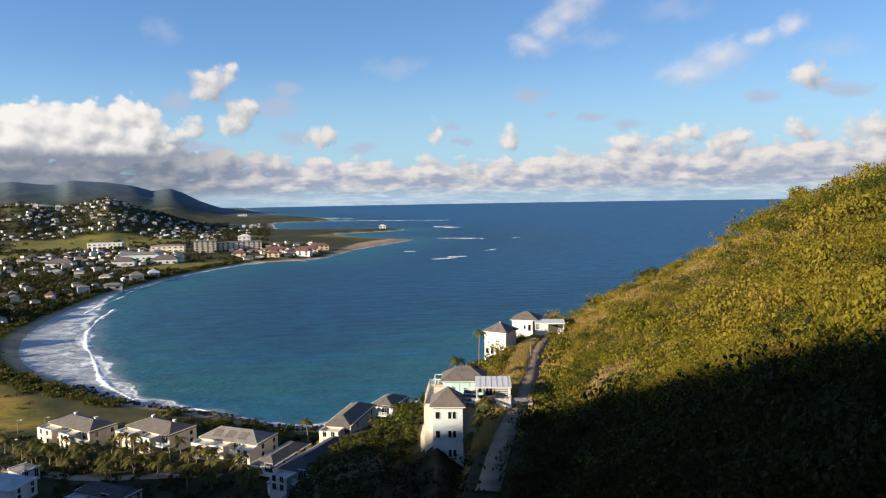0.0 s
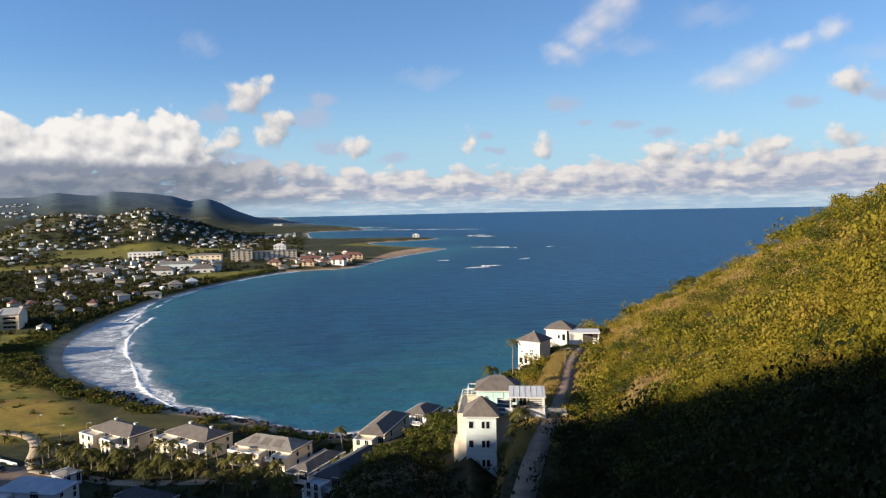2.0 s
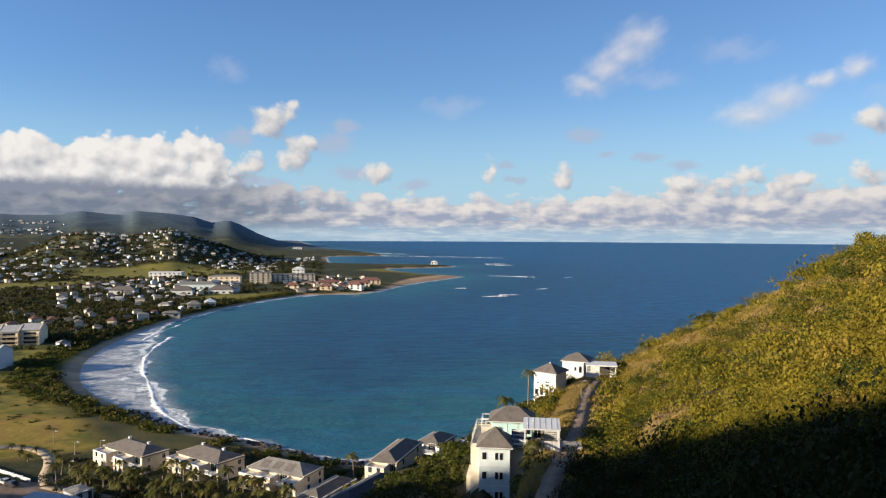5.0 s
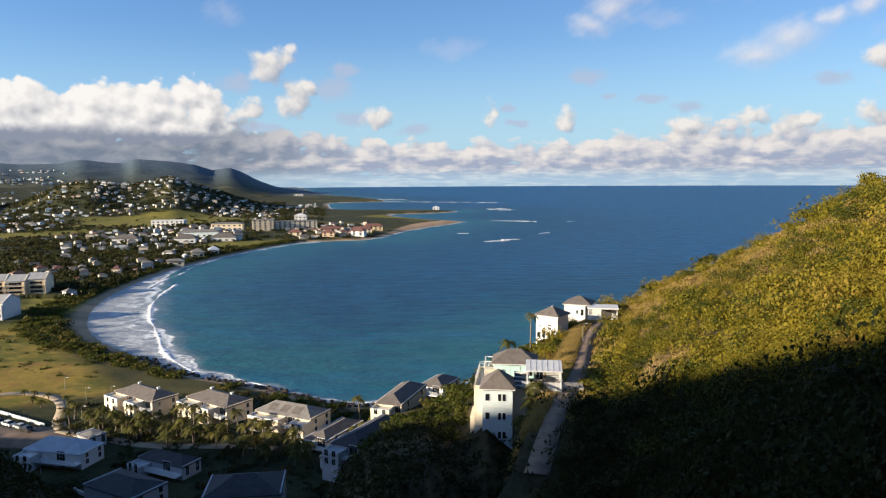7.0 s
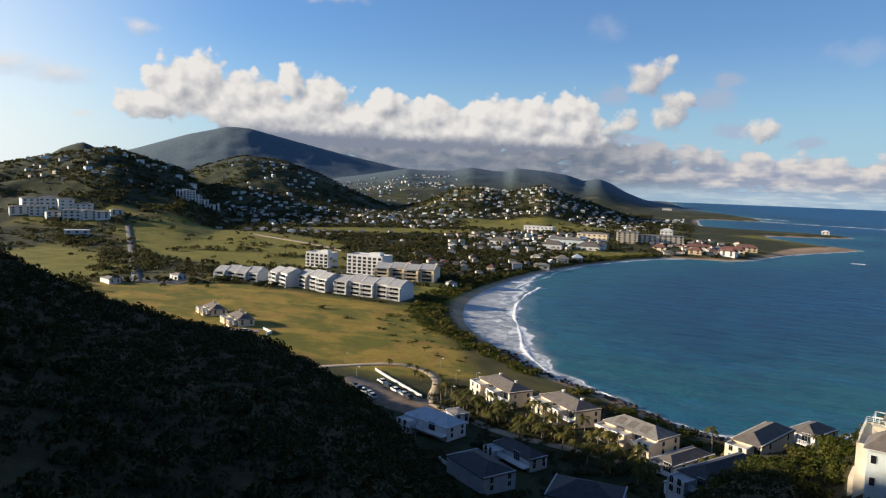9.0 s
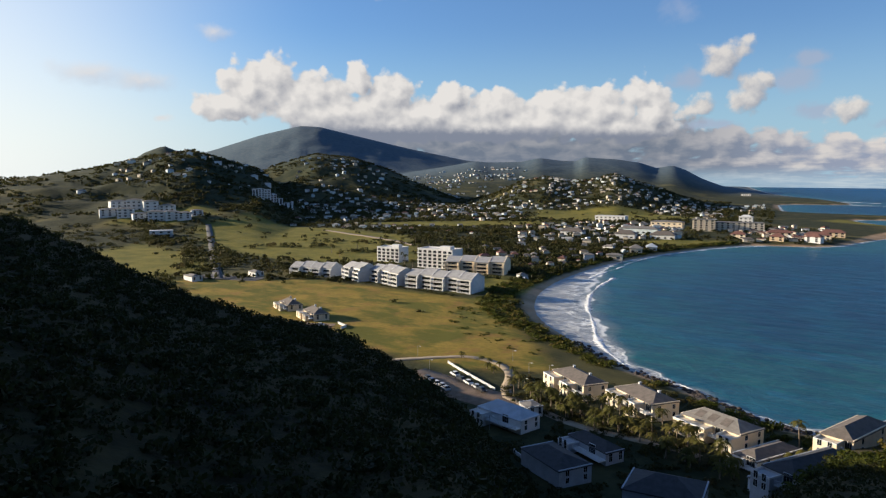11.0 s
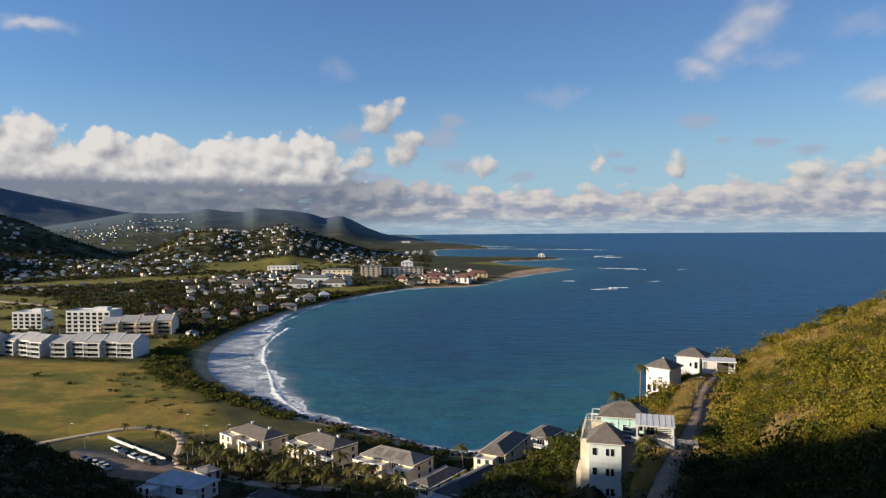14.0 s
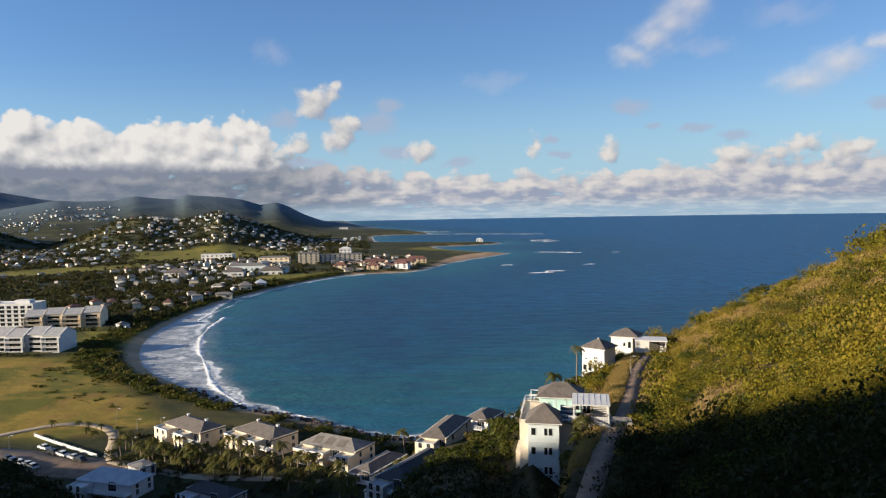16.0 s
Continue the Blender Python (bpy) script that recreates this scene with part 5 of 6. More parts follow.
for a, d, w, h, turn in ((54.1, 1075, 9, 9, 50), (53.65, 1080, 9, 14, 54), (53.2, 1084, 9, 18, 50), (52.75, 1096, 9, 13, 56), (52.3, 1110, 10, 9, 50), (51.6, 1140, 14, 8, 48)):
    big_block(*spot(a, d), turn, w, 10, h, WHITE, WHITE, "white condominium tower on the hillside", 0, 5)
for a, d, w, h, t in ((64.6, 925, 22, 8, 4), (63.5, 912, 18, 10, -6), (62.5, 896, 19, 8, 12), (61.4, 884, 18, 11, -4), (60.3, 880, 16, 9, 8), (59.4, 872, 15, 7, -3), (58.5, 890, 13, 6, 6),
                      (64.0, 965, 20, 11, 14), (62.9, 960, 18, 13, -5), (61.8, 945, 17, 12, 10), (60.6, 940, 18, 10, -8)):
    big_block(*spot(a, d), a + t, w, 12, h, WHITE, PALEROOF, "white apartment block at the foot of the hill", 1.6, 3)
big_block(*spot(61.1, 775), 58, 22, 9, 6, WHITE, WHITE, "white flat-roofed building beside the hedges", 0, 2)


# ---- plants ----
def leaf_clump(rng, leaves, leaf, lobes=4, flat=0.75, spread=0.55):
    """Leaf quads over a lumpy crown about one metre in radius; its foot is at the origin."""
    centres = np.stack([rng.normal(0, spread, lobes), rng.normal(0, spread, lobes), rng.uniform(0.35, 0.8, lobes) * flat], 1)
    radii = rng.uniform(0.38, 0.68, lobes)
    pick = rng.integers(0, lobes, leaves)
    n = rng.normal(0, 1, (leaves, 3))
    n[:, 2] = np.abs(n[:, 2]) * 1.1 - 0.35
    n /= np.linalg.norm(n, axis=1)[:, None]
    p = centres[pick] + n * (radii[pick] * rng.uniform(0.72, 1.08, leaves))[:, None] * np.array([1, 1, flat])
    p[:, 2] = np.maximum(p[:, 2], 0.02)
    m = n + rng.normal(0, 0.38, (leaves, 3))
    m /= np.linalg.norm(m, axis=1)[:, None]
    a = np.cross(m, rng.normal(0, 1, (leaves, 3)))
    a /= np.linalg.norm(a, axis=1)[:, None]
    b = np.cross(m, a)
    s = (leaf * rng.uniform(0.6, 1.35, leaves))[:, None]
    a, b = a * s, b * s * 0.62
    return np.stack([p - a * 0.9, p - b, p + a * 1.1, p + b], 1).astype(np.float32)


def grass_tuft(rng, blades, tall):
    """Thin upright blades that lean apart."""
    w = rng.uniform(0, 2 * math.pi, blades)
    r = np.sqrt(rng.uniform(0, 1, blades)) * 0.8
    p = np.stack([np.cos(w) * r, np.sin(w) * r, np.zeros(blades)], 1)
    lean = np.stack([rng.normal(0, 0.35, blades), rng.normal(0, 0.35, blades), rng.uniform(0.6, 1.1, blades)], 1) * tall
    side = np.stack([np.sin(w * 3), np.cos(w * 3), np.zeros(blades)], 1) * 0.09
    return np.stack([p - side, p + side, p + side * 0.3 + lean, p - side * 0.3 + lean], 1).astype(np.float32)


def scatter(name, mat, protos, x, y, z, size, tall, tint, rng, label, category):
    """Many plants as one mesh, with a tint for each plant."""
    pick, turn = rng.integers(0, len(protos), len(x)), rng.uniform(0, 2 * math.pi, len(x))
    chunks, tints = [], []
    for k, proto in enumerate(protos):
        i = np.nonzero(pick == k)[0]
        c, s = np.cos(turn[i])[:, None, None], np.sin(turn[i])[:, None, None]
        q = proto[None]
        px_ = (q[..., 0] * c - q[..., 1] * s) * size[i][:, None, None] + x[i][:, None, None]
        py_ = (q[..., 0] * s + q[..., 1] * c) * size[i][:, None, None] + y[i][:, None, None]
        pz_ = q[..., 2] * (size[i] * tall[i])[:, None, None] + z[i][:, None, None]
        chunks.append(np.stack([px_, py_, pz_], -1).reshape(-1, 3))
        tints.append(np.repeat(tint[i], proto.shape[0] * 4))
    v, t = np.concatenate(chunks).astype(np.float32), np.concatenate(tints).astype(np.float32)
    me = bpy.data.meshes.new(name)
    n = len(v)
    me.vertices.add(n)
    me.vertices.foreach_set("co", v.ravel())
    me.loops.add(n)
    me.polygons.add(n // 4)
    me.loops.foreach_set("vertex_index", np.arange(n, dtype=np.int32))
    me.polygons.foreach_set("loop_start", np.arange(0, n, 4, dtype=np.int32))
    me.update(calc_edges=True)
    me.attributes.new("tint", "FLOAT", "POINT").data.foreach_set("value", t)
    me.materials.append(mat)
    return tagged(new(name, me), label, category, kind="stuff")


KEEP_OUT = [(o.matrix_basis.translation.x, o.matrix_basis.translation.y, 13.0 if o["category"] != "building" else 22.0)
            for o in scene.collection.objects if o.parent is None and o.name.split(".")[0] in ("house", "building", "carport") and o.matrix_basis.translation.length < 1300]
BIG = [(2.0, 132.5, 8.5), (8.5, 132.5, 6.0), (*spot(-4.3, 212), 6.5), (*spot(-5.6, 230), 5.5), (*spot(-7.4, 229), 6.5), (*spot(-8.2, 226), 6.0)]
for gx, gy in ((-110, 195), (-100, 192), (-90, 192), (-83, 190), (-72, 189), (-60, 183), (-53, 182), (-47, 173), (-43, 180), (-40, 187), (-26, 174), (-23, 183), (-21, 190), (-17, 202), (-14, 208),
               (-50, 135), (-44, 138), (-56, 134), (-31, 143), (-27, 152), (-23, 160), (-106, 155), (-98, 156), (-80, 139), (-73, 141), (-78, 153), (-258, 216), (-268, 218), (-284, 224)):
    BIG.append((gx, gy, 7.0))
for gx in range(-385, -238, 9):
    BIG.append((gx, 322.0, 10.5))
for gx in range(-385, -260, 9):
    BIG.append((gx, 396.0, 12.0))


def free(x, y, pad=0.0, houses=True):
    ok = np.ones(x.shape, bool)
    for bx, by, r in BIG + ([(a, b, 9.0) for a, b in placed] if houses else []):
        ok &= (x - bx) ** 2 + (y - by) ** 2 > (r + pad) ** 2
    near, _ = line_distance(ROAD_XYZ, x, y)
    return ok & (near > 2.7 + pad)


nr = np.random.default_rng(5)


def sector(n, a0, a1, d0, d1, power=2.0):
    a = nr.uniform(a0, a1, n)
    d = nr.uniform(d0 ** power, d1 ** power, n) ** (1 / power)
    return polar(a, d)


# scrub on the sunny slope
x, y = sector(4900, -42, -4, 40, 268, 1.7)
x2, y2 = sector(1700, -42, -4, 38, 118, 1.6)
x, y = np.concatenate([x, x2]), np.concatenate([y, y2])
keep = free(x, y, 0.6, False) & ~verge(x, y) & (nr.uniform(0, 1, len(x)) > dry(x, y) * 0.93 * smooth(np.hypot(x, y), 80, 125))
x, y = x[keep], y[keep]
z = height(x, y)
keep = (z > 9) & (np.hypot(x, y) < np.interp(np.degrees(np.arctan2(-x, y)), CREST[:, 0], CREST[:, 1]) + 1.0)
x, y, z = x[keep], y[keep], z[keep]
size = nr.uniform(0.95, 2.1, len(x)) * np.where(nr.uniform(0, 1, len(x)) < 0.15, 1.7, 1.0) * (1 + 0.35 * waves(x, y, 30, 7.0)) * (1 + 0.35 * waves(x, y, 12, 8.0, 2))
tall = nr.uniform(0.9, 1.5, len(x))
tint = np.clip(0.42 + 0.26 * waves(x, y, 40, 3.0) + 0.42 * waves(x, y, 13, 6.0, 2) + nr.normal(0, 0.12, len(x)), 0, 1)
reach = np.hypot(x, y)
# inside the shadow's edge the scrub gets darker leaves in place of shade
shade_reach = np.interp(np.degrees(np.arctan2(-x, y)), [-38, -32, -26, -20, -14, -8, -4], [58, 64, 72, 89, 110, 124, 126])
in_shade = nr.uniform(0, 1, len(x)) < smooth(shade_reach - reach, -4.0, 7.0)
fine, coarse = [leaf_clump(nr, 420, 0.062, 9, 0.8, 0.6) for _ in range(8)], [leaf_clump(nr, 190, 0.085, 7, 0.85, 0.58) for _ in range(9)]
for name, mat, pick, protos, label in (("near_scrub", SCRUB, (reach < 105) & ~in_shade, fine, "dense yellow-green scrub on the slope"),
                                       ("hill_scrub", SCRUB, (reach >= 105) & ~in_shade, coarse, "dense olive-green scrub covering the sunny hillside"),
                                       ("gully_thicket", SHADE_LEAVES, in_shade, [leaf_clump(nr, 230, 0.08, 8, 0.8, 0.65) for _ in range(6)], "hillside scrub with leaves darkened to stand for shade")):
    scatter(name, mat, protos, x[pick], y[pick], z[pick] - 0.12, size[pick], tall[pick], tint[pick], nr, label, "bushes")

# larger leafy crowns standing out of the scrub
x, y = sector(560, -38, -9, 78, 250, 1.6)
keep = free(x, y, 2.0, False) & ~verge(x, y) & (dry(x, y) < 0.4) & (np.hypot(x, y) < np.interp(np.degrees(np.arctan2(-x, y)), CREST[:, 0], CREST[:, 1]) - 7.0)
x, y = x[keep], y[keep]
scatter("hill_trees", SLOPE, [leaf_clump(nr, 420, 0.062, 12, 0.8, 0.65) for _ in range(6)], x, y, height(x, y) - 0.3, nr.uniform(1.6, 3.6, len(x)), nr.uniform(0.8, 1.1, len(x)),
        np.clip(nr.normal(0.5, 0.2, len(x)), 0, 1), nr, "round leafy crowns standing out of the hillside scrub", "trees")

# dry grass between the bushes and beside the lane
x, y = sector(8000, -38, -3.5, 112, 255, 1.7)
keep = free(x, y, -0.5, False) & (dry(x, y) > 0.25)
x, y = x[keep], y[keep]
bx_, by_ = sector(7000, -27, -8, 160, 255, 2.0)
ok = free(bx_, by_, 0.0, False) & (dry(bx_, by_) > 0.55)
x, y = np.concatenate([x, bx_[ok]]), np.concatenate([y, by_[ok]])
vx, vy = sector(24000, -9.5, -1.5, 96, 222, 2.0)
ok = verge(vx, vy) & free(vx, vy, -0.3, False)
x, y = np.concatenate([x, vx[ok]]), np.concatenate([y, vy[ok]])
gx, gy = [], []
for (ax, ay, _), (bx, by, _) in zip(ROAD_XYZ[:6], ROAD_XYZ[1:7]):
    for _ in range(260):
        s, o = nr.uniform(), nr.uniform(2.3, 7.5) * (1 if nr.uniform() < 0.3 else -1)
        L = math.hypot(bx - ax, by - ay)
        gx.append(ax + (bx - ax) * s - (by - ay) / L * o * -1)
        gy.append(ay + (by - ay) * s + (bx - ax) / L * o * -1)
x, y = np.concatenate([x, gx]), np.concatenate([y, gy])
z = height(x, y)
scatter("dry_grass", STRAW, [grass_tuft(nr, 16, 0.9) for _ in range(6)], x, y, z - 0.05, nr.uniform(0.6, 1.3, len(x)), np.ones(len(x)) * 0.62,
        nr.uniform(0, 1, len(x)), nr, "golden dry grass on the hillside", "grass")

# scrub on the steep slopes below and to the side of the viewer
x, y = sector(4300, 31, 79, 34, 195, 1.6)
x2, y2 = sector(1700, -3.5, 31, 42, 168, 1.8)
x, y = np.concatenate([x, x2]), np.concatenate([y, y2])
keep = free(x, y, 0.8, False)
x, y = x[keep], y[keep]
z = height(x, y)
keep = z > 6.5
x, y, z = x[keep], y[keep], z[keep]
# the spur's shade is put into the leaf colour
scatter("lower_thicket", SHADE_LEAVES, [leaf_clump(nr, 40, 0.2, 4) for _ in range(7)], x, y, z - 0.15, nr.uniform(0.7, 1.6, len(x)), nr.uniform(0.7, 1.25, len(x)),
        np.clip(nr.normal(0.35, 0.2, len(x)), 0, 1), nr, "scrub covering the steep spur, leaves darkened for its shade", "bushes")

# trees on the seaward slope beside the villas and behind the low houses
x, y = sector(900, -10, 13, 128, 262, 2.0)
keep = free(x, y, 1.2, False) & ~verge(x, y) & (np.hypot(x, y) < np.interp(np.degrees(np.arctan2(-x, y)), CREST[:, 0], CREST[:, 1]) + np.where(x > 8, -3.0, 60.0))
x, y = x[keep], y[keep]
z = height(x, y)
keep = (z > 2.0) & (nr.uniform(0, 1, len(x)) < 0.8)
x, y, z = x[keep], y[keep], z[keep]
scatter("slope_trees", SLOPE, [leaf_clump(nr, 150, 0.17, 6) for _ in range(6)], x, y, z - 0.2, nr.uniform(1.2, 2.4, len(x)), nr.uniform(0.8, 1.15, len(x)),
        np.clip(nr.normal(0.45, 0.2, len(x)), 0, 1), nr, "bushy green trees on the slope above the sea", "trees")

# belt of trees behind the beach
xs, ys = [], []
for a, b in zip(BAY[:-1], BAY[1:]):
    L = math.hypot(*(b - a))
    nx, ny = -(b - a)[1] / L, (b - a)[0] / L
    mid = (a + b) / 2
    if mid[0] > -42 or mid[1] > 760 or (mid[0] > -108 and mid[1] < 260 and nr.uniform() < 0.45):
        continue
    wide = 5 + 15 * math.exp(-((mid[1] - 330) / 70) ** 2) + 6 * (mid[1] > 400)
    start = 4 + 8 * math.exp(-((mid[0] + 205) ** 2 + (mid[1] - 345) ** 2) / 70 ** 2)
    for _ in range(int(L * (wide + 4) / 7.5)):
        s, o = nr.uniform(), start + nr.uniform() * wide
        xs.append(a[0] + (b - a)[0] * s + nx * o)
        ys.append(a[1] + (b - a)[1] * s + ny * o)
x, y = np.array(xs), np.array(ys)
keep = free(x, y, 0.0) & (shore(x, y) > 3)
x, y = x[keep], y[keep]
scatter("beach_trees", SLOPE, [leaf_clump(nr, 70, 0.2, 5) for _ in range(7)], x, y, height(x, y) - 0.2, nr.uniform(1.0, 2.5, len(x)), nr.uniform(0.7, 1.2, len(x)),
        np.clip(nr.normal(0.6, 0.25, len(x)), 0, 1), nr, "dark wind-bent trees in a belt behind the beach", "trees")

# trees among the gardens, on the plain and in the town
def wood(name, n, a0, a1, d0, d1, lo, hi, protos, label, cut=None, power=2.0, gap=True):
    x, y = sector(n, a0, a1, d0, d1, power)
    ok = free(x, y, 0.0, gap) & (shore(x, y) > 8)
    ok &= nr.uniform(0, 1, len(x)) > field_value(x, y, 0) * 0.97
    ok &= nr.uniform(0, 1, len(x)) > lawn_value(x, y, 0) * 0.965
    if cut is not None:
        ok &= waves(x, y, cut, 5.0) > -0.15
    x, y = x[ok], y[ok]
    z = height(x, y)
    return scatter(name, FARTREES, protos, x, y, z - 0.3, nr.uniform(lo, hi, len(x)), nr.uniform(0.8, 1.3, len(x)), np.clip(nr.normal(0.4, 0.25, len(x)), 0, 1), nr, label, "trees")


near_tree, far_tree = [leaf_clump(nr, 60, 0.22, 5) for _ in range(7)], [leaf_clump(nr, 26, 0.34, 4) for _ in range(7)]
wood("garden_trees", 900, 8, 34, 135, 235, 0.5, 1.6, near_tree, "garden shrubs and small trees around the houses")
wood("plain_trees", 2600, 26, 76, 330, 900, 1.4, 3.8, near_tree, "dark trees across the lawns and behind the apartments", 90)
wood("town_trees", 12000, 14, 62, 440, 1500, 1.6, 4.2, [leaf_clump(nr, 24, 0.34, 4) for _ in range(7)], "dark trees between the town houses", 140, 1.6)
# belts and hedges: from, to, width, how many
xs, ys = [], []
for ax, ay, bx, by, wide, n in ((-720, 590, -480, 690, 28, 190), (-500, 690, -330, 600, 24, 120), (-640, 350, -800, 420, 16, 110), (-600, 335, -700, 372, 12, 70), (-448, 300, -560, 366, 9, 60), (-470, 278, -590, 352, 9, 40),
                                (-400, 322, -430, 330, 14, 26), (-350, 335, -388, 330, 10, 18), (-332, 312, -240, 312, 5, 60), (-560, 400, -500, 440, 22, 26), (-455, 430, -425, 455, 14, 18), (-640, 800, -420, 900, 26, 120),
                                (-560, 470, -380, 560, 20, 60), (-820, 540, -700, 600, 30, 110), (-320, 560, -262, 660, 34, 120), (-350, 440, -290, 520, 30, 70)):
    t_ = nr.uniform(0, 1, n)
    xs.append(ax + (bx - ax) * t_ + nr.normal(0, wide / 2.5, n))
    ys.append(ay + (by - ay) * t_ + nr.normal(0, wide / 2.5, n))
x, y = np.concatenate(xs), np.concatenate(ys)
ok = free(x, y, -1.0) & (shore(x, y) > 6)
x, y = x[ok], y[ok]
low = (y < 316) & (x > -335)
scatter("tree_belts", FARTREES, [leaf_clump(nr, 90, 0.17, 6) for _ in range(7)], x, y, height(x, y) - 0.3, np.where(low, 0.9, 1.0) * nr.uniform(1.2, 3.6, len(x)) * np.where(low, 0.45, 1.0), nr.uniform(0.9, 1.6, len(x)),
        np.clip(nr.normal(0.45, 0.25, len(x)), 0, 1), nr, "dark tree belts and hedges between the golf lawns", "trees")
wood("far_woods", 9000, 17, 74, 950, 1950, 2.4, 5.2, far_tree, "dark scrub woods over the far hills", 260)

# hedges and trees set on the viewer's side of the town houses
hx, hy = np.array(placed).T
away = np.hypot(hx, hy)
hx, hy, away = np.repeat(hx, 4), np.repeat(hy, 4), np.repeat(away, 4)
wx, wy = nr.normal(0, 5.5, len(hx)), nr.normal(0, 5.5, len(hx))
x, y = hx * (1 - 6.5 / away) + wx, hy * (1 - 6.5 / away) + wy
ok = shore(x, y) > 5
x, y = x[ok], y[ok]
scatter("house_trees", FARTREES, [leaf_clump(nr, 22, 0.34, 4) for _ in range(7)], x, y, height(x, y) - 0.2, nr.uniform(1.3, 2.9, len(x)), nr.uniform(0.7, 1.3, len(x)),
        np.clip(nr.normal(0.45, 0.25, len(x)), 0, 1), nr, "garden trees and hedges beside the town houses", "trees")
wood("shore_gardens", 1500, 22, 38, 470, 720, 1.4, 3.4, [leaf_clump(nr, 24, 0.33, 4) for _ in range(7)], "dark garden trees behind the long beach", None, 2.0, False)

# low bushes at the seaward edge of the field
x, y = nr.uniform(-222, -140, 420), nr.uniform(228, 332, 420)
off_shore = shore(x, y)
ok = (off_shore > 12) & (off_shore < 48) & (waves(x, y, 22, 3.0) > -0.1) & free(x, y, 0.0)
x, y = x[ok], y[ok]
scatter("field_bushes", SLOPE, near_tree, x, y, height(x, y) - 0.2, nr.uniform(0.5, 1.5, len(x)), nr.uniform(0.6, 1.0, len(x)),
        np.clip(nr.normal(0.4, 0.2, len(x)), 0, 1), nr, "low green bushes between the field and the beach", "bushes")


def palm_meshes(seed, tall, fronds=15):
    """The trunk and the crown of a palm."""
    r = random.Random(seed)
    lean = (r.uniform(-0.6, 0.6), r.uniform(-0.6, 0.6))
    line = [(lean[0] * (i / 7) ** 2, lean[1] * (i / 7) ** 2, tall * i / 7) for i in range(8)]
    trunk = Shape().tube(line, [0.22 - 0.09 * i / 7 + (0.08 if i == 0 else 0) for i in range(8)], 7).mesh("trunk", BARK, True)
    crown = Shape()
    top = Vector(line[-1])
    for k in range(fronds):
        w = 2 * math.pi * k / fronds + r.uniform(-0.2, 0.2)
        up, length = r.uniform(-0.25, 1.0), r.uniform(1.9, 2.9)
        out = Vector((math.cos(w), math.sin(w), 0))
        side = Vector((-math.sin(w), math.cos(w), 0))
        pts = [top + out * length * s * (1 - 0.12 * s) + Vector((0, 0, up * length * s - (0.75 + 0.5 * up) * length * s * s)) for s in (0, 0.2, 0.4, 0.6, 0.8, 1.0)]
        wid = [0.06, 0.42, 0.55, 0.5, 0.34, 0.05]
        for i in range(5):
            for sgn in (-1, 1):
                for j in range(2):
                    p, q = pts[i].lerp(pts[i + 1], j / 2), pts[i].lerp(pts[i + 1], j / 2 + 0.34)
                    ww = wid[i] + (wid[i + 1] - wid[i]) * j / 2
                    tip = side * sgn * ww + out * 0.18 + Vector((0, 0, -0.45 * ww))
                    crown.add([p, q, q + tip, p + tip * 0.92], [(0, 1, 2, 3)])
    me = crown.mesh("crown", PALM)
    return trunk, me


PALMS = [palm_meshes(k, h) for k, h in enumerate((4.2, 5.2, 6.4, 3.2, 7.2, 11.6))]


def palm(x, y, kind, size=1.0, label="green coconut palm with arching fronds", group="palms of the gardens"):
    v = thing("palm_tree", x, y, ground(x, y) - 0.1, random.uniform(0, 360), label, "palm tree", group)
    v.scale = (size, size, size)
    part("trunk", PALMS[kind][0], None, v)
    part("crown", PALMS[kind][1], None, v)


for a, d, kind, s in ((-0.85, 158, 5, 1.0), (-2.75, 200, 5, 0.95)):
    palm(*spot(a, d), kind, s, "tall palm with a shaggy crown beside the villas", "palms beside the villas")
for x, y, kind, s in ((5.2, 123.6, 0, 0.9), (6.6, 124.8, 3, 1.1), (4.6, 125.6, 1, 0.9), (7.6, 126.2, 0, 0.95)):
    palm(x, y, kind, s, "dark green palm growing beside the tall villa", "palms beside the villas")
rp = random.Random(3)
for x, y in ((-106, 183), (-101, 181), (-94, 182), (-82, 178), (-78, 176), (-72, 177), (-62, 174), (-59, 172), (-50, 163), (-113, 182), (-108, 180), (-104, 178), (-96, 177), (-92, 175), (-88, 176), (-84, 174), (-80, 173), (-76, 172), (-71, 173), (-66, 172), (-63, 170), (-60, 168), (-57, 169), (-54, 166), (-52, 170),
             (-90, 181), (-86, 179), (-68, 176), (-58, 163), (-55, 161), (-35, 178), (-33, 182), (-37, 176), (-31, 186), (-38, 190), (-30, 178), (-120, 186), (-117, 180), (-45, 160), (-41, 161)):
    palm(x + rp.uniform(-1, 1), y + rp.uniform(-1, 1), rp.choice((0, 1, 3, 1, 4)), rp.uniform(0.85, 1.2))
for i in range(34):
    s = rp.random()
    palm(-116 + 72 * s + rp.uniform(-2, 2), 184 - 20 * s + rp.uniform(-7, 1.5), rp.choice((0, 1, 3)), rp.uniform(0.7, 1.1), "bushy garden palm lit by the low sun")
for i in range(26):
    palm(rp.uniform(-470, -330), rp.uniform(360, 520), rp.choice((1, 2, 4)), rp.uniform(1.0, 1.4), "palm standing on the golf lawns", "palms of the lawns")
for x, y in ((-158, 205), (-150, 207), (-146, 206), (-140, 204), (-133, 202), (-128, 196), (-137, 196), (-142, 199)):
    palm(x, y, 3, rp.uniform(0.55, 0.75), "young palm beside the curved drive", "young palms of the drive")


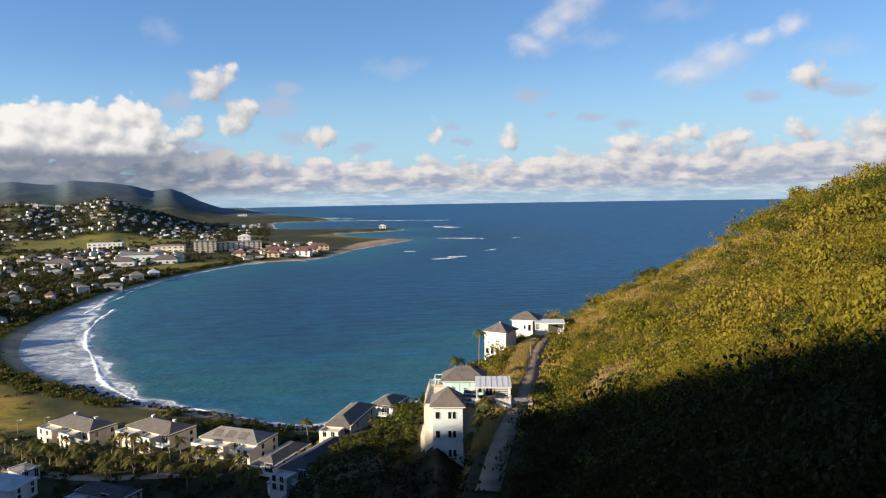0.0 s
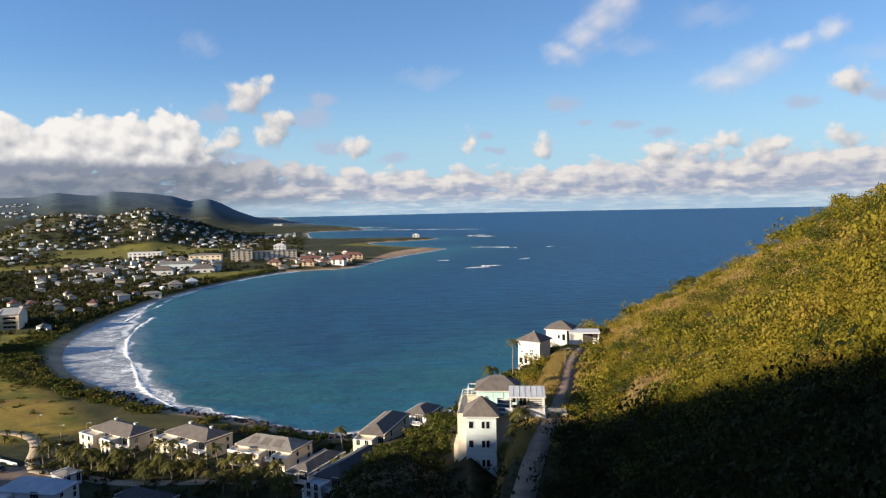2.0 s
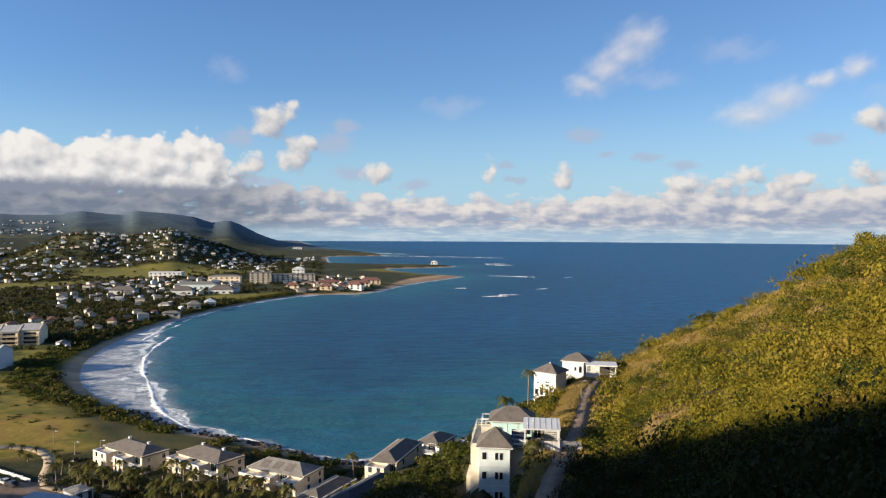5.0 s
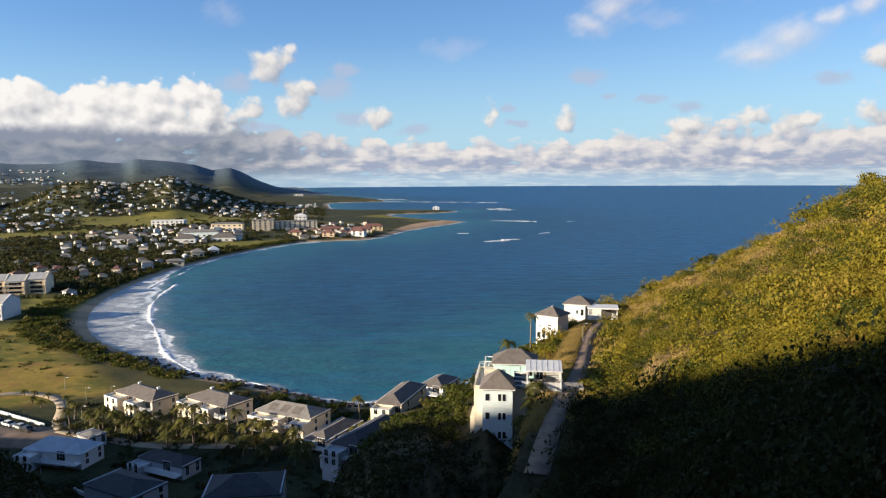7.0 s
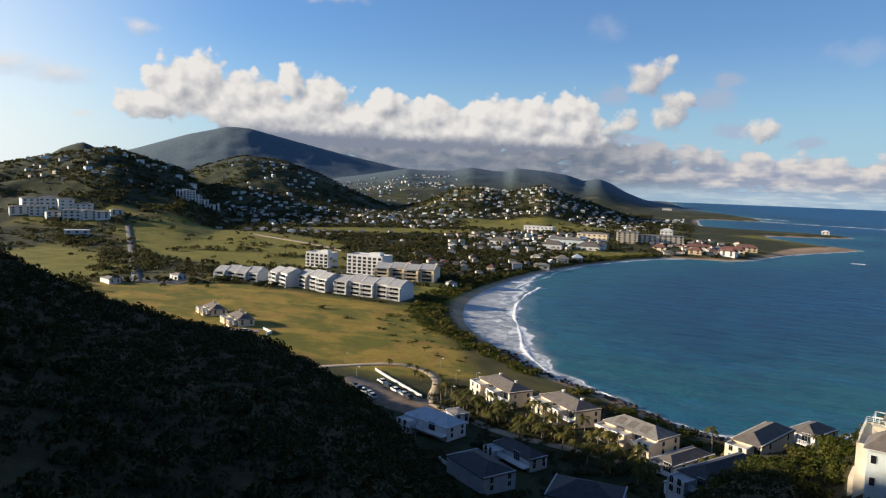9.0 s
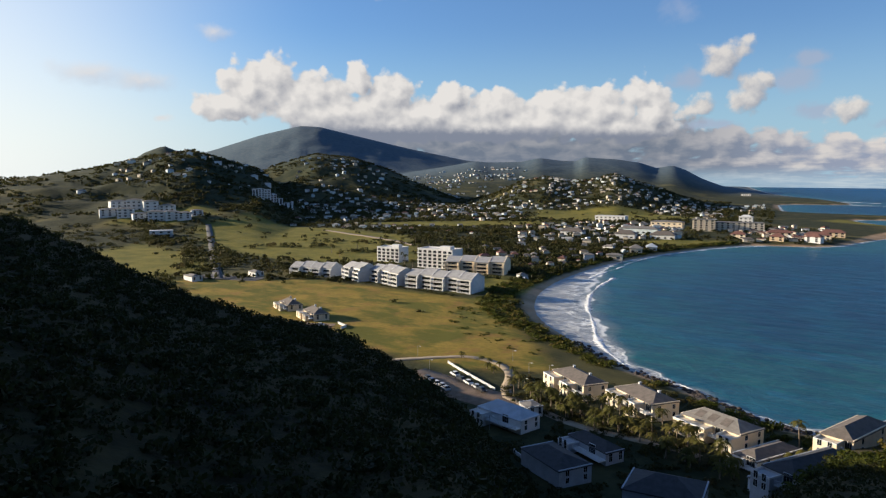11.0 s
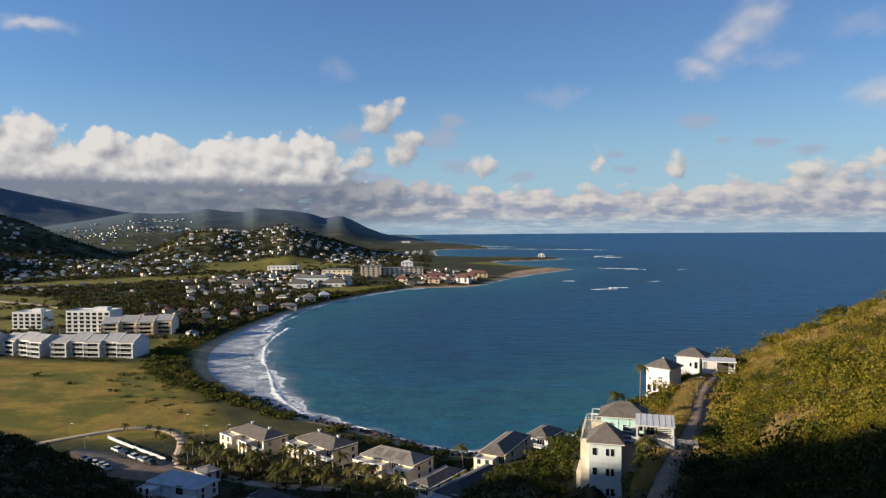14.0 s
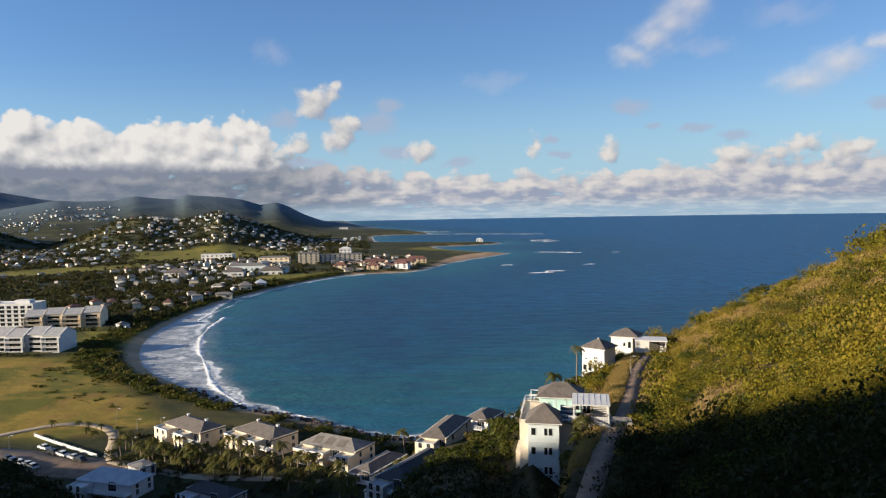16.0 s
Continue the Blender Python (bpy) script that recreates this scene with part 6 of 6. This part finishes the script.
def single_tree(x, y, seed, tall, wide, label, mat):
    """A tree with a forked trunk and a leafy crown."""
    r = np.random.default_rng(seed)
    v = thing("tree", x, y, ground(x, y) - 0.1, 0, label, "tree")
    s = Shape().tube([(0, 0, 0), (0.1, 0, tall * 0.3), (0.2, 0.1, tall * 0.5)], [0.16, 0.12, 0.09])
    for k in range(5):
        w = 1.25 * k + seed
        s.tube([(0.2, 0.1, tall * 0.45), (0.2 + math.cos(w) * wide * 0.35, math.sin(w) * wide * 0.35, tall * 0.68), (0.2 + math.cos(w) * wide * 0.65, math.sin(w) * wide * 0.65, tall * 0.85)], [0.08, 0.05, 0.02], 5)
    part("trunk", s, BARK, v, soft=True)
    q = leaf_clump(r, 480, 0.10, 9, 0.75, 0.36).reshape(-1, 3) * np.array([wide, wide, tall * 0.85]) + np.array([0.2, 0.1, tall * 0.08])
    me = bpy.data.meshes.new("crown")
    me.from_pydata(q.tolist(), [], np.arange(len(q)).reshape(-1, 4).tolist())
    me.materials.append(mat)
    part("crown", me, mat, v)


single_tree(*spot(-26.7, 196), 1, 5.2, 3.0, "small spreading tree on the ridge of the hill", SCRUB)
single_tree(*spot(-16.3, 238), 2, 4.2, 4.2, "round bright green tree on the ridge of the hill", SLOPE)
single_tree(*spot(-12.2, 250), 3, 3.6, 3.0, "leafy green tree above the sea", SLOPE)
single_tree(*spot(-29.6, 186), 4, 3.6, 2.4, "small tree on the ridge of the hill", SCRUB)


# ---- surf, lanes, cars and small things ----
def breaker(points, wide, tall, seed, label):
    """A ragged ridge of white water along a line."""
    r = np.random.default_rng(seed)
    line = chaikin(points, 2)
    seg = np.hypot(*np.diff(line, axis=0).T)
    at = np.concatenate([[0], np.cumsum(seg)])
    n = max(8, int(at[-1] / 0.9))
    s = np.linspace(0, at[-1], n)
    x, y = np.interp(s, at, line[:, 0]), np.interp(s, at, line[:, 1])
    tx, ty = np.gradient(x), np.gradient(y)
    L = np.hypot(tx, ty) + 1e-9
    nx, ny = -ty / L, tx / L
    swell = 0.55 + 0.45 * np.sin(s / 9 + seed) * np.sin(s / 23 + 2 * seed)
    w0 = wide * swell * np.clip(r.normal(1, 0.5, n), 0.15, 2.2) * np.minimum(1, np.minimum(s, at[-1] - s) / 6 + 0.1)
    w1 = wide * 0.7 * swell * np.clip(r.normal(1, 0.8, n), 0.05, 3.2) * np.minimum(1, np.minimum(s, at[-1] - s) / 6 + 0.1)
    z = tall * np.clip(swell * r.normal(1, 0.2, n), 0.1, 1.5)
    rows = [(-w0, 0.03 + 0 * z), (-w0 * 0.4, z * 0.7), (0 * w0, z), (w1 * 0.5, z * 0.5), (w1, 0.03 + 0 * z)]
    v = np.stack([np.stack([x + nx * o, y + ny * o, h], -1) for o, h in rows], 1).reshape(-1, 3)
    f = [(i * 5 + k, i * 5 + k + 1, i * 5 + k + 6, i * 5 + k + 5) for i in range(n - 1) for k in range(4)]
    sh = Shape().add(v.tolist(), f)
    return tagged(new("breaking_wave", sh.mesh("breaking_wave", FOAM, True)), label, "wave", "breakers of the bay")


breaker([(-216.8, 458.8), (-203.8, 398.2), (-180.3, 346.7), (-155.9, 308.0), (-136.6, 273.0), (-111.0, 246.4)], 2.4, 0.5, 1, "white breaker rolling towards the beach")
breaker([(-100, 243), (-88, 237), (-74, 229)], 1.0, 0.4, 4, "small white shore break beside the rocks")
breaker([(-238, 520), (-236, 480), (-228, 440)], 2.2, 0.5, 5, "white breaker along the curve of the beach")
breaker([(-246, 600), (-247, 560), (-243, 530)], 1.6, 0.4, 6, "thin white wave along the far beach")
breaker([(-236, 678), (-222, 730), (-196, 768)], 2.0, 0.4, 7, "thin white wave along the far beach")
for i, (x0, y0, x1, y1, w) in enumerate(((-22, 1540, 22, 1560, 9), (0, 1490, 40, 1505, 8), (-18, 1520, 10, 1500, 7), (-10, 1140, 50, 1118, 5), (30, 1128, 62, 1112, 4),
                                         (-14, 772, 14, 782, 3.2), (4, 792, 26, 800, 3), (50, 876, 66, 892, 3.2), (108, 1112, 122, 1120, 4), (132, 1082, 140, 1086, 3), (-50, 880, -36, 884, 1.6))):
    breaker([(x0, y0), ((x0 + x1) / 2, (y0 + y1) / 2 + 3), (x1, y1)], w, 0.8, 20 + i, "white surf breaking on an offshore reef")
breaker([(-330, 2010), (-240, 1985), (-150, 1960), (-60, 1930), (20, 1900)], 7, 0.8, 40, "white surf line off the far spit")
breaker([(-470, 2300), (-380, 2240), (-280, 2180)], 8, 0.8, 41, "white surf line off the far coast")


def boulders(name, n, seed, label):
    """Dark rocks along the shore below the beach houses."""
    r = np.random.default_rng(seed)
    out = Shape()
    base = bmesh.new()
    bmesh.ops.create_icosphere(base, subdivisions=1, radius=1.0)
    bv, bf = np.array([v.co[:] for v in base.verts]), [[q.index for q in f.verts] for f in base.faces]
    base.free()
    line = np.array([p for p in BAY if -150 < p[0] < 30 and p[1] < 320])
    for _ in range(n):
        i = r.integers(0, len(line) - 1)
        p = line[i] + (line[i + 1] - line[i]) * r.uniform() + r.normal(0, 1.6, 2)
        s = r.uniform(0.3, 0.95) * np.array([r.uniform(0.8, 1.5), r.uniform(0.8, 1.3), r.uniform(0.4, 0.8)])
        q = bv * s * (1 + r.normal(0, 0.12, (len(bv), 1)))
        out.add((q + np.array([p[0], p[1], r.uniform(0.0, 0.5)])).tolist(), bf)
    return tagged(new(name, out.mesh(name, ROCK)), label, "rocks", kind="stuff")


boulders("shore_rocks", 700, 9, "dark brown rocks along the shoreline")


def flat_strip(name, pts, width, mat, label, lift=0.08):
    return road_strip(name, [(x, y, 0) for x, y in chaikin(pts, 2)], width, mat, lift, label)


flat_strip("road", [(-176, 186), (-166, 199), (-157, 209), (-145, 209), (-135, 203), (-128, 193), (-124, 184), (-119, 178)], 3.6, DRIVE, "pale curved drive beside the field")
flat_strip("road", [(-119, 177), (-110, 174), (-101, 172), (-93, 169), (-84, 168), (-75, 169), (-64, 170), (-56, 168)], 3.4, DRIVE, "pale lane behind the beach houses", 0.10)
flat_strip("road", [(-160, 178), (-146, 176), (-132, 172), (-119, 172), (-112, 170)], 15.0, ASPHALT, "asphalt parking area at the foot of the hill", 0.06)
flat_strip("road", [(-405, 262), (-442, 285), (-600, 382), (-715, 452)], 6.5, HIGHWAY, "straight asphalt highway across the plain", 0.35)
flat_strip("road", [(-450, 508), (-500, 530), (-570, 545), (-640, 560)], 7.0, DRIVE, "pale flat strip between the golf lawns", 0.6)
flat_strip("pavement", [(-380, 278), (-400, 268), (-425, 262)], 16.0, HIGHWAY, "grey roadside car park beside the field", 0.3)
flat_strip("pavement", [(-255, 203), (-245, 205), (-236, 211)], 11.0, ASPHALT, "small asphalt forecourt beside the field houses", 0.06)


def low_wall(pts, h, thick, label):
    """A white boundary wall in panels with posts."""
    v = thing("boundary_wall", pts[0][0], pts[0][1], 0, 0, label, "wall")
    ox, oy = pts[0]
    for (ax, ay), (bx, by) in zip(pts, pts[1:]):
        n = max(1, int(math.hypot(bx - ax, by - ay) / 4))
        for i in range(n):
            x0, y0, x1, y1 = (ax + (bx - ax) * i / n, ay + (by - ay) * i / n, ax + (bx - ax) * (i + 1) / n, ay + (by - ay) * (i + 1) / n)
            z, a = ground((x0 + x1) / 2, (y0 + y1) / 2), math.atan2(y1 - y0, x1 - x0)
            L = math.hypot(x1 - x0, y1 - y0)
            p = part("panel", Shape().box(0, L - 0.3, -thick / 2, thick / 2, -1, h), WHITE, v)
            p.matrix_basis = pose(x0 - ox, y0 - oy, z, 0, 0, math.degrees(a))
            q = part("post", Shape().box(-0.3, 0, -thick, thick, -1, h + 0.2), WHITE, v)
            q.matrix_basis = pose(x0 - ox, y0 - oy, z, 0, 0, math.degrees(a))
    return v


low_wall([(-157, 196), (-146, 190), (-136, 185), (-125, 180)], 0.85, 0.22, "white boundary wall beside the parked cars")
low_wall([(-238, 216), (-230, 213), (-229, 209)], 1.1, 0.25, "low white wall around the forecourt")
low_wall([(-92, 141), (-84, 137), (-78, 133)], 0.9, 0.25, "low white garden wall in the shade")
low_wall([(-118, 150), (-114, 147)], 0.9, 0.25, "low white garden wall in the shade")


def car_meshes(paint, tag):
    """The body, glass and wheels of a car."""
    prof = [(-2.15, 0.35), (-2.2, 0.75), (-2.05, 0.92), (-1.2, 0.98), (2.05, 0.92), (2.2, 0.7), (2.15, 0.35)]
    roof = [(-1.35, 0.97), (-0.75, 1.42), (0.95, 1.45), (1.75, 0.97)]
    def loft(side, w0, w1, ins):
        v, n = [], len(side)
        for sgn in (-1, 1):
            for x, z in side:
                v.append((x, sgn * (w0 if z < 1.0 else w1), z))
        f = [tuple(range(n))[::-1], tuple(range(n, 2 * n))] + [(i, (i + 1) % n, (i + 1) % n + n, i + n) for i in range(n)]
        return Shape().add(v, f)
    return (loft(prof, 0.88, 0.88, 0).mesh("body", paint), loft(roof, 0.80, 0.62, 0).mesh("cabin", GLASS),
            Shape().add([(-0.7, -0.6, 1.425), (0.92, -0.6, 1.455), (0.92, 0.6, 1.455), (-0.7, 0.6, 1.425), (-0.7, -0.6, 1.47), (0.92, -0.6, 1.5), (0.92, 0.6, 1.5), (-0.7, 0.6, 1.47)],
                        [(3, 2, 1, 0), (4, 5, 6, 7), (0, 1, 5, 4), (1, 2, 6, 5), (2, 3, 7, 6), (3, 0, 4, 7)]).mesh("roof", paint))


def wheel_mesh():
    s = Shape()
    n = 12
    for y in (-0.11, 0.11):
        for k in range(n):
            s.v.append((0.33 * math.cos(2 * math.pi * k / n), y, 0.33 * math.sin(2 * math.pi * k / n)))
    s.f = [tuple(range(n)), tuple(range(n, 2 * n))[::-1]] + [(k, k + n, (k + 1) % n + n, (k + 1) % n) for k in range(n)]
    return s.mesh("wheel", TYRE)


LAMPGREY = plain("lamp_grey", (0.25, 0.25, 0.25), 0.6, 0.05, 1.0)
TYRE = plain("tyre_rubber", (0.02, 0.02, 0.02), 0.9, 0.1, 0.3)
PAINTS = {n: plain("car_paint_" + n, c, 0.3, 0.02, 1.0) for n, c in (("white", (0.75, 0.75, 0.74)), ("silver", (0.45, 0.46, 0.48)), ("blue", (0.05, 0.09, 0.2)), ("dark", (0.03, 0.03, 0.035)))}
CARS = {n: car_meshes(m, n) for n, m in PAINTS.items()}
WHEEL = wheel_mesh()


def car(x, y, turn, paint, where_):
    v = thing("car", x, y, ground(x, y) + 0.1, turn, f"{paint} parked car {where_}", "car", "parked cars")
    body = part("body", CARS[paint][0], None, v)
    part("cabin", CARS[paint][1], None, v, "dark glazed cabin")
    part("roof", CARS[paint][2], None, v)
    for sx in (-1.35, 1.35):
        for sy in (-0.8, 0.8):
            w = part("wheel", WHEEL, None, v)
            w.matrix_basis = pose(sx, sy, 0.33)
    for sy in (-0.6, 0.6):
        part("headlight", Shape().box(2.13, 2.21, sy - 0.18, sy + 0.18, 0.62, 0.78), PALEGREY, body)


for x, y, turn, paint in ((-149.5, 175.5, -28, "dark"), (-146.5, 174, -28, "blue"), (-143.5, 172.8, -28, "white"), (-140.2, 171.8, -28, "silver"), (-137.5, 170.2, -28, "silver"),
                          (-145, 184.5, -25, "white"), (-139.5, 181, -25, "dark"), (-135.5, 179.5, -25, "white"), (-130.5, 177.5, -25, "silver"), (-127.6, 176, -25, "dark")):
    car(x, y, turn, paint, "on the asphalt below the hill")
car(-113.5, 200.5, 20, "dark", "beside the beach house")
car(-116.8, 201.5, 20, "white", "beside the beach house")
car(-250, 203.5, 5, "white", "on the forecourt of the field houses")
car(-240.5, 207, 30, "white", "on the forecourt of the field houses")


def street_lamp(x, y, tall, turn, arm=0.9):
    v = thing("street_lamp", x, y, ground(x, y), turn, "slim grey street lamp with one arm", "street lamp", "street lamps")
    part("pole", Shape().tube([(0, 0, -0.5), (0, 0, tall * 0.6), (0, 0, tall)], [0.07, 0.055, 0.04]), LAMPGREY, v)
    part("arm", Shape().tube([(0, 0, tall - 0.1), (arm * 0.5, 0, tall + 0.1), (arm, 0, tall + 0.12)], [0.04, 0.035, 0.03]), LAMPGREY, v)
    part("lamp_head", Shape().add([(arm - 0.1, -0.16, tall + 0.05), (arm + 0.6, -0.14, tall + 0.05), (arm + 0.6, 0.14, tall + 0.05), (arm - 0.1, 0.16, tall + 0.05),
                                   (arm - 0.1, -0.12, tall + 0.22), (arm + 0.55, -0.08, tall + 0.16), (arm + 0.55, 0.08, tall + 0.16), (arm - 0.1, 0.12, tall + 0.22)],
                                  [(3, 2, 1, 0), (4, 5, 6, 7), (0, 1, 5, 4), (1, 2, 6, 5), (2, 3, 7, 6), (3, 0, 4, 7)]), WHITE, v)


for x, y, tall, turn in ((*spot(-7.0, 186), 4.6, 20), (*spot(-4.75, 117), 4.2, 20), (-172, 196, 4, 0), (-141, 214, 4, 0), (-127, 203, 4, 0), (-118, 186, 4, 0), (-120, 205, 4, 0), (-156, 184, 4, 0), (-106, 150, 4, 0)):
    street_lamp(x, y, tall, turn)
